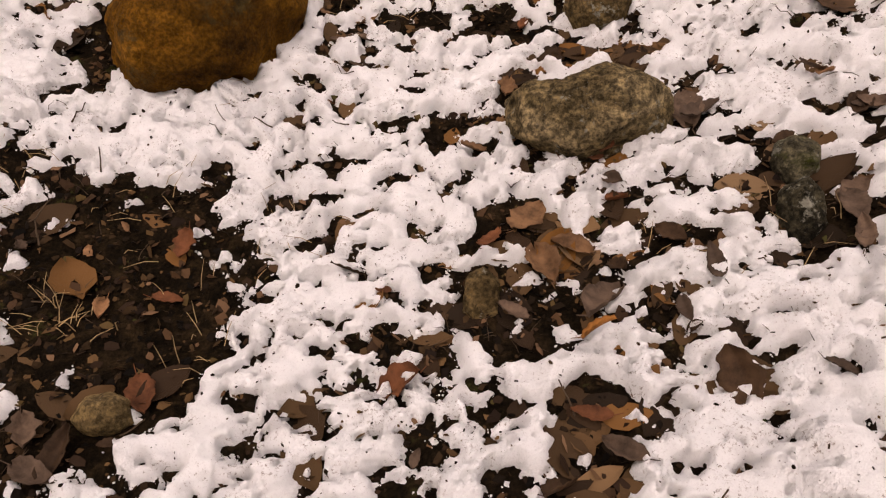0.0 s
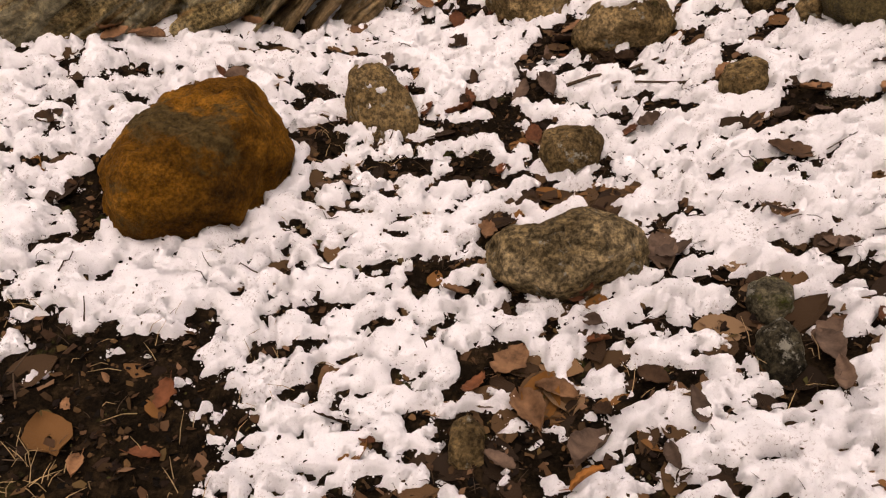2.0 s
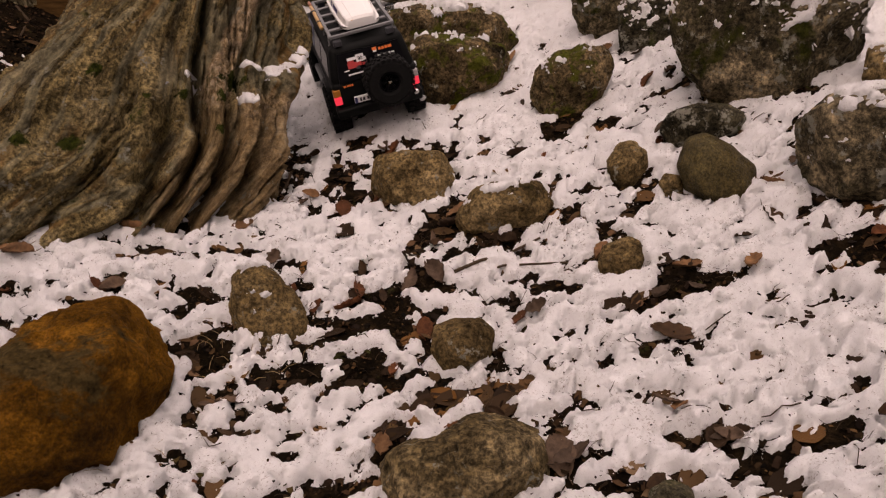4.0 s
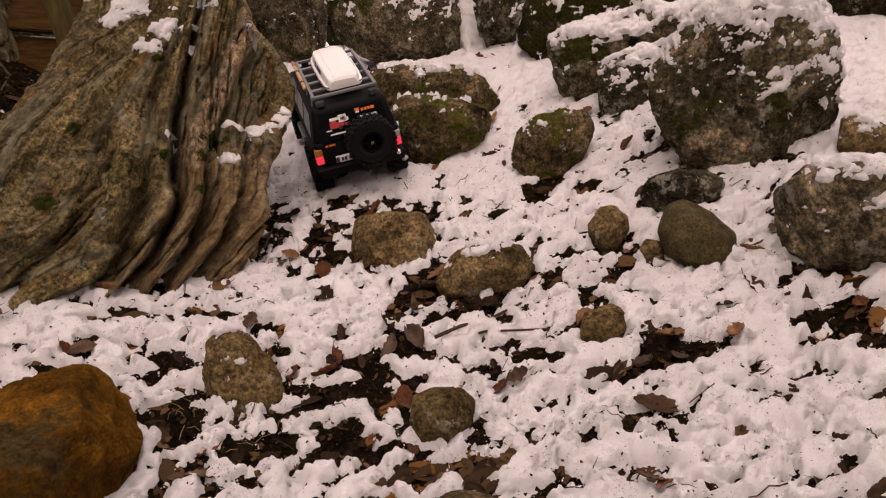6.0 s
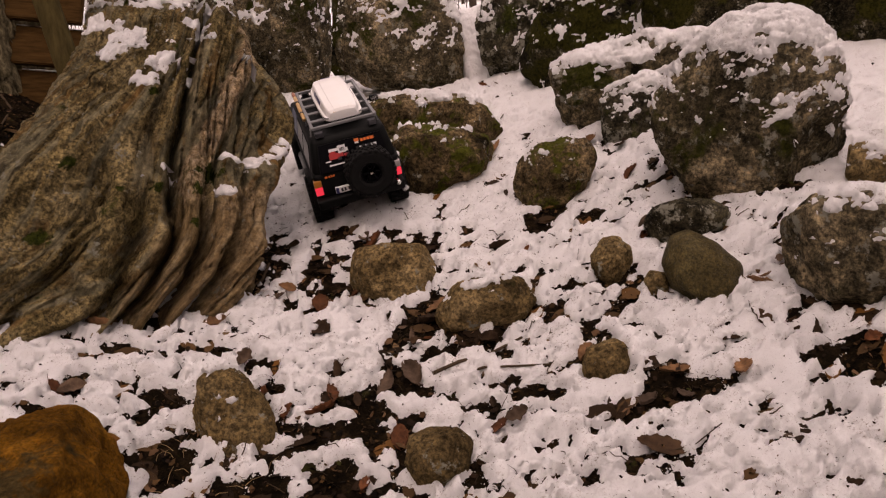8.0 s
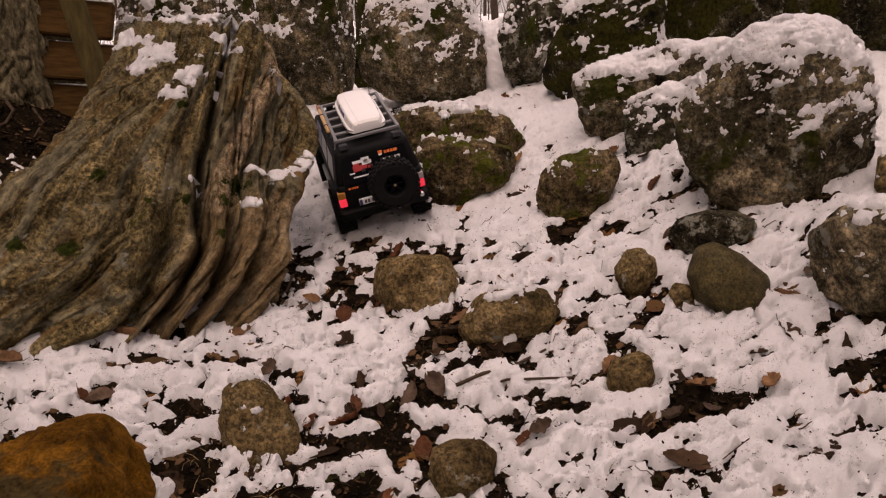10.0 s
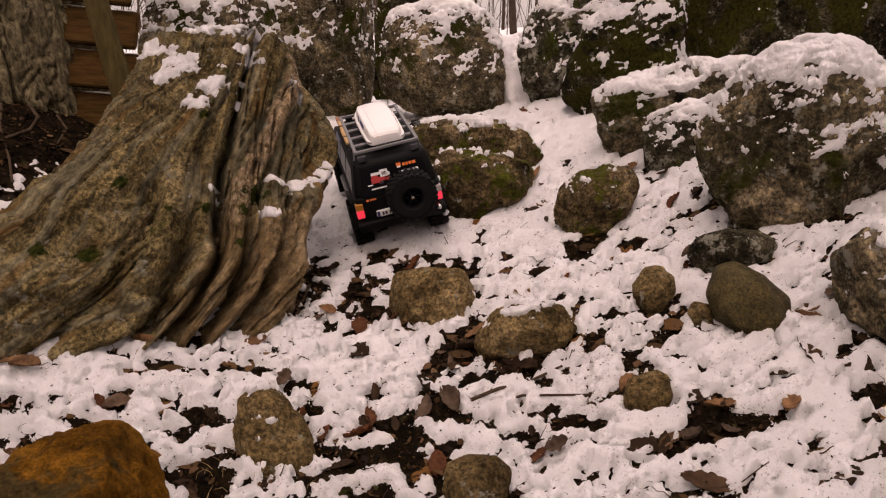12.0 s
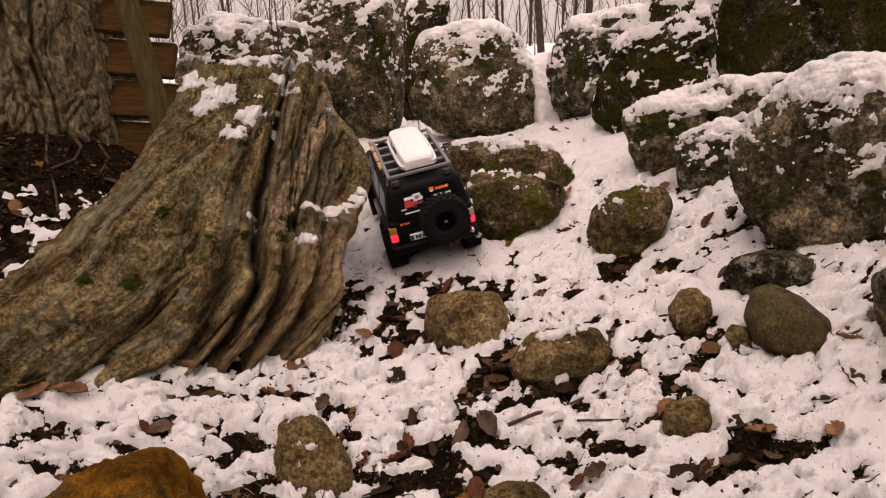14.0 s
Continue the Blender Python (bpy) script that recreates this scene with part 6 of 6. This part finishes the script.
def crumbs(name, label, category, mat, places, shape, faces, size, squash, lift):
    x, y, z, rs = places
    n = len(x)
    pts = np.array(shape)[None] * size(rs, n)[:, None, None] * (1 + rs.uniform(-0.35, 0.35, (n, len(shape), 3)))
    pts[:, :, 2] *= squash
    a, tip, roll = rs.uniform(0, 2 * math.pi, n), rs.normal(0, 0.5, n), rs.normal(0, 0.5, n)
    for ang, (p, q) in ((tip, (1, 2)), (roll, (0, 2)), (a, (0, 1))):
        u, v = pts[:, :, p].copy(), pts[:, :, q].copy()
        pts[:, :, p], pts[:, :, q] = u * np.cos(ang)[:, None] - v * np.sin(ang)[:, None], u * np.sin(ang)[:, None] + v * np.cos(ang)[:, None]
    pts += np.stack([x, y, z + lift], 1)[:, None]
    fs = np.array(faces)[None] + (np.arange(n) * len(shape))[:, None, None]
    ob = tagged(new(name, mesh_of(name, pts.reshape(-1, 3), fs.reshape(-1, len(faces[0])), smooth=False)), label, category, kind="stuff")
    ob.data.materials.append(mat)


flake = [(-0.5, -0.9, 0), (0.5, -0.8, 0.15), (0.6, 0.1, -0.1), (0.3, 0.9, 0.2), (-0.4, 0.8, -0.1), (-0.7, 0.0, 0.2), (0, 0, 0.25), (0, 0, 0.12)]
flake_faces = [(0, 1, 6), (1, 2, 6), (2, 3, 6), (3, 4, 6), (4, 5, 6), (5, 0, 6), (1, 0, 7), (2, 1, 7), (3, 2, 7), (4, 3, 7), (5, 4, 7), (0, 5, 7)]
x, y, z, d, rs = sow(60000, 5, (-1.6, 1.1, -0.1, 2.5), lambda d: d < 0.0)
crumbs("leaf_litter", "dark crumbled leaf bits covering the bare soil", "litter", CHIPS, (x, y, z, rs), flake, flake_faces, lambda rs, n: 0.002 + 0.007 * rs.random_sample(n) ** 3, 0.7, 0.001)

x, y, z, d, rs = sow(15000, 15, (-1.7, 1.0, -0.05, 2.6), lambda d: d < 0.0012)
crumbs("torn_leaves", "torn and sodden brown leaf pieces in the litter", "litter", island_material("torn_leaf", [(0.0, (0.006, 0.004, 0.003)), (0.5, (0.025, 0.014, 0.008)), (0.8, (0.06, 0.032, 0.016)), (1.0, (0.14, 0.08, 0.045))], 0.6), (x, y, z, rs), flake, flake_faces, lambda rs, n: 0.003 + 0.008 * rs.random_sample(n) ** 2, 0.5, 0.002)

# whole leaves pressed to the soil, half buried by the snow
x, y, z, d, rs = sow(8200, 19, (-1.6, 1.0, -0.05, 2.5), lambda d: d < 0.012)
keep = rs.random_sample(len(x)) < np.where((x > 0.0) & (y < 0.85), 0.46, np.where((x < -0.2) & (y < 0.65), 0.05, np.where(x < -0.85, 0.03, 0.16)))
x, y, z = x[keep], y[keep], z[keep]
count = len(x)
gt, gu = np.meshgrid(np.linspace(0, 1, 11), np.linspace(-1, 1, 5), indexing="ij")
gt, gu = gt.ravel()[None], gu.ravel()[None]
broad = rs.uniform(0.2, 0.36, (count, 1))
width = broad * np.sin(np.pi * np.clip(gt * 0.96 + 0.02, 0, 1) ** rs.uniform(0.75, 1.1, (count, 1))) ** 0.8 * (1 + 0.05 * np.sin(gt * 40))
curl = rs.uniform(-0.2, 0.35, (count, 1)) * broad * gu ** 2 + rs.uniform(-0.3, 0.2, (count, 1)) * (gt - 0.5) ** 2 - 0.02 * (gu == 0)
size = rs.uniform(0.03, 0.075, (count, 1))
a = rs.uniform(0, 2 * math.pi, (count, 1))
lx, ly = gu * width * size, (gt - 0.5) * size
tx, ty = rs.normal(0, 0.08, (count, 1)), rs.normal(0, 0.08, (count, 1))
e = 0.02
sx_, sy_ = (land(x + e, y) - land(x - e, y))[:, None] / (2 * e) + tx, (land(x, y + e) - land(x, y - e))[:, None] / (2 * e) + ty
wx_, wy_ = lx * np.cos(a) - ly * np.sin(a), lx * np.sin(a) + ly * np.cos(a)
pts = np.stack([x[:, None] + wx_, y[:, None] + wy_, z[:, None] + 0.002 + curl * size + wx_ * sx_ + wy_ * sy_], 2)
q = (np.arange(10)[:, None] * 5 + np.arange(4)[None]).ravel()
quads = np.stack([q, q + 1, q + 6, q + 5], 1)[None] + (np.arange(count) * 55)[:, None, None]
pressed = tagged(new("pressed_leaves", mesh_of("pressed_leaves", pts.reshape(-1, 3), quads.reshape(-1, 4))), "wet brown and tan leaves half buried under the snow", "leaves", kind="stuff")
WET = island_material("wet_leaf", [(0.0, (0.012, 0.008, 0.005)), (0.3, (0.024, 0.014, 0.008)), (0.55, (0.05, 0.029, 0.014)), (0.78, (0.08, 0.044, 0.02)), (0.92, (0.12, 0.052, 0.014)), (1.0, (0.14, 0.09, 0.05))], 0.5)
wn_, wl_ = WET.node_tree.nodes, WET.node_tree.links
wl_.new(bump_node(wn_, wl_, noise_node(wn_, wl_, coords(wn_, wl_, False), 180, 6, 0.7), 0.002, 0.7), wn_["Principled BSDF"].inputs["Normal"])
pressed.data.materials.append(WET)

x, y, z, d, rs = sow(16000, 17, (-0.9, 1.0, -0.05, 2.2), lambda d: d > 0.001)
crumbs("leaf_crumbs", "tiny dark leaf crumbs and needles strewn over the snow", "litter", CHIPS, (x, y, z + d, rs), flake, flake_faces, lambda rs, n: 0.0006 + 0.0028 * rs.random_sample(n) ** 4, 0.7, 0.0006)

grain, grain_faces = ball(1)
x, y, z, d, rs = sow(220000, 6, (-0.9, 1.0, -0.05, 1.5), lambda d: (d > -0.0030) & (d < 0.003))
crumbs("snow_crumbs", "loose grains of snow along the melting edges", "snow", SNOW, (x, y, z + np.maximum(d, 0), rs), grain.tolist(), grain_faces.tolist(), lambda rs, n: 0.0004 + 0.0011 * rs.random_sample(n) ** 2, 0.8, 0.0005)
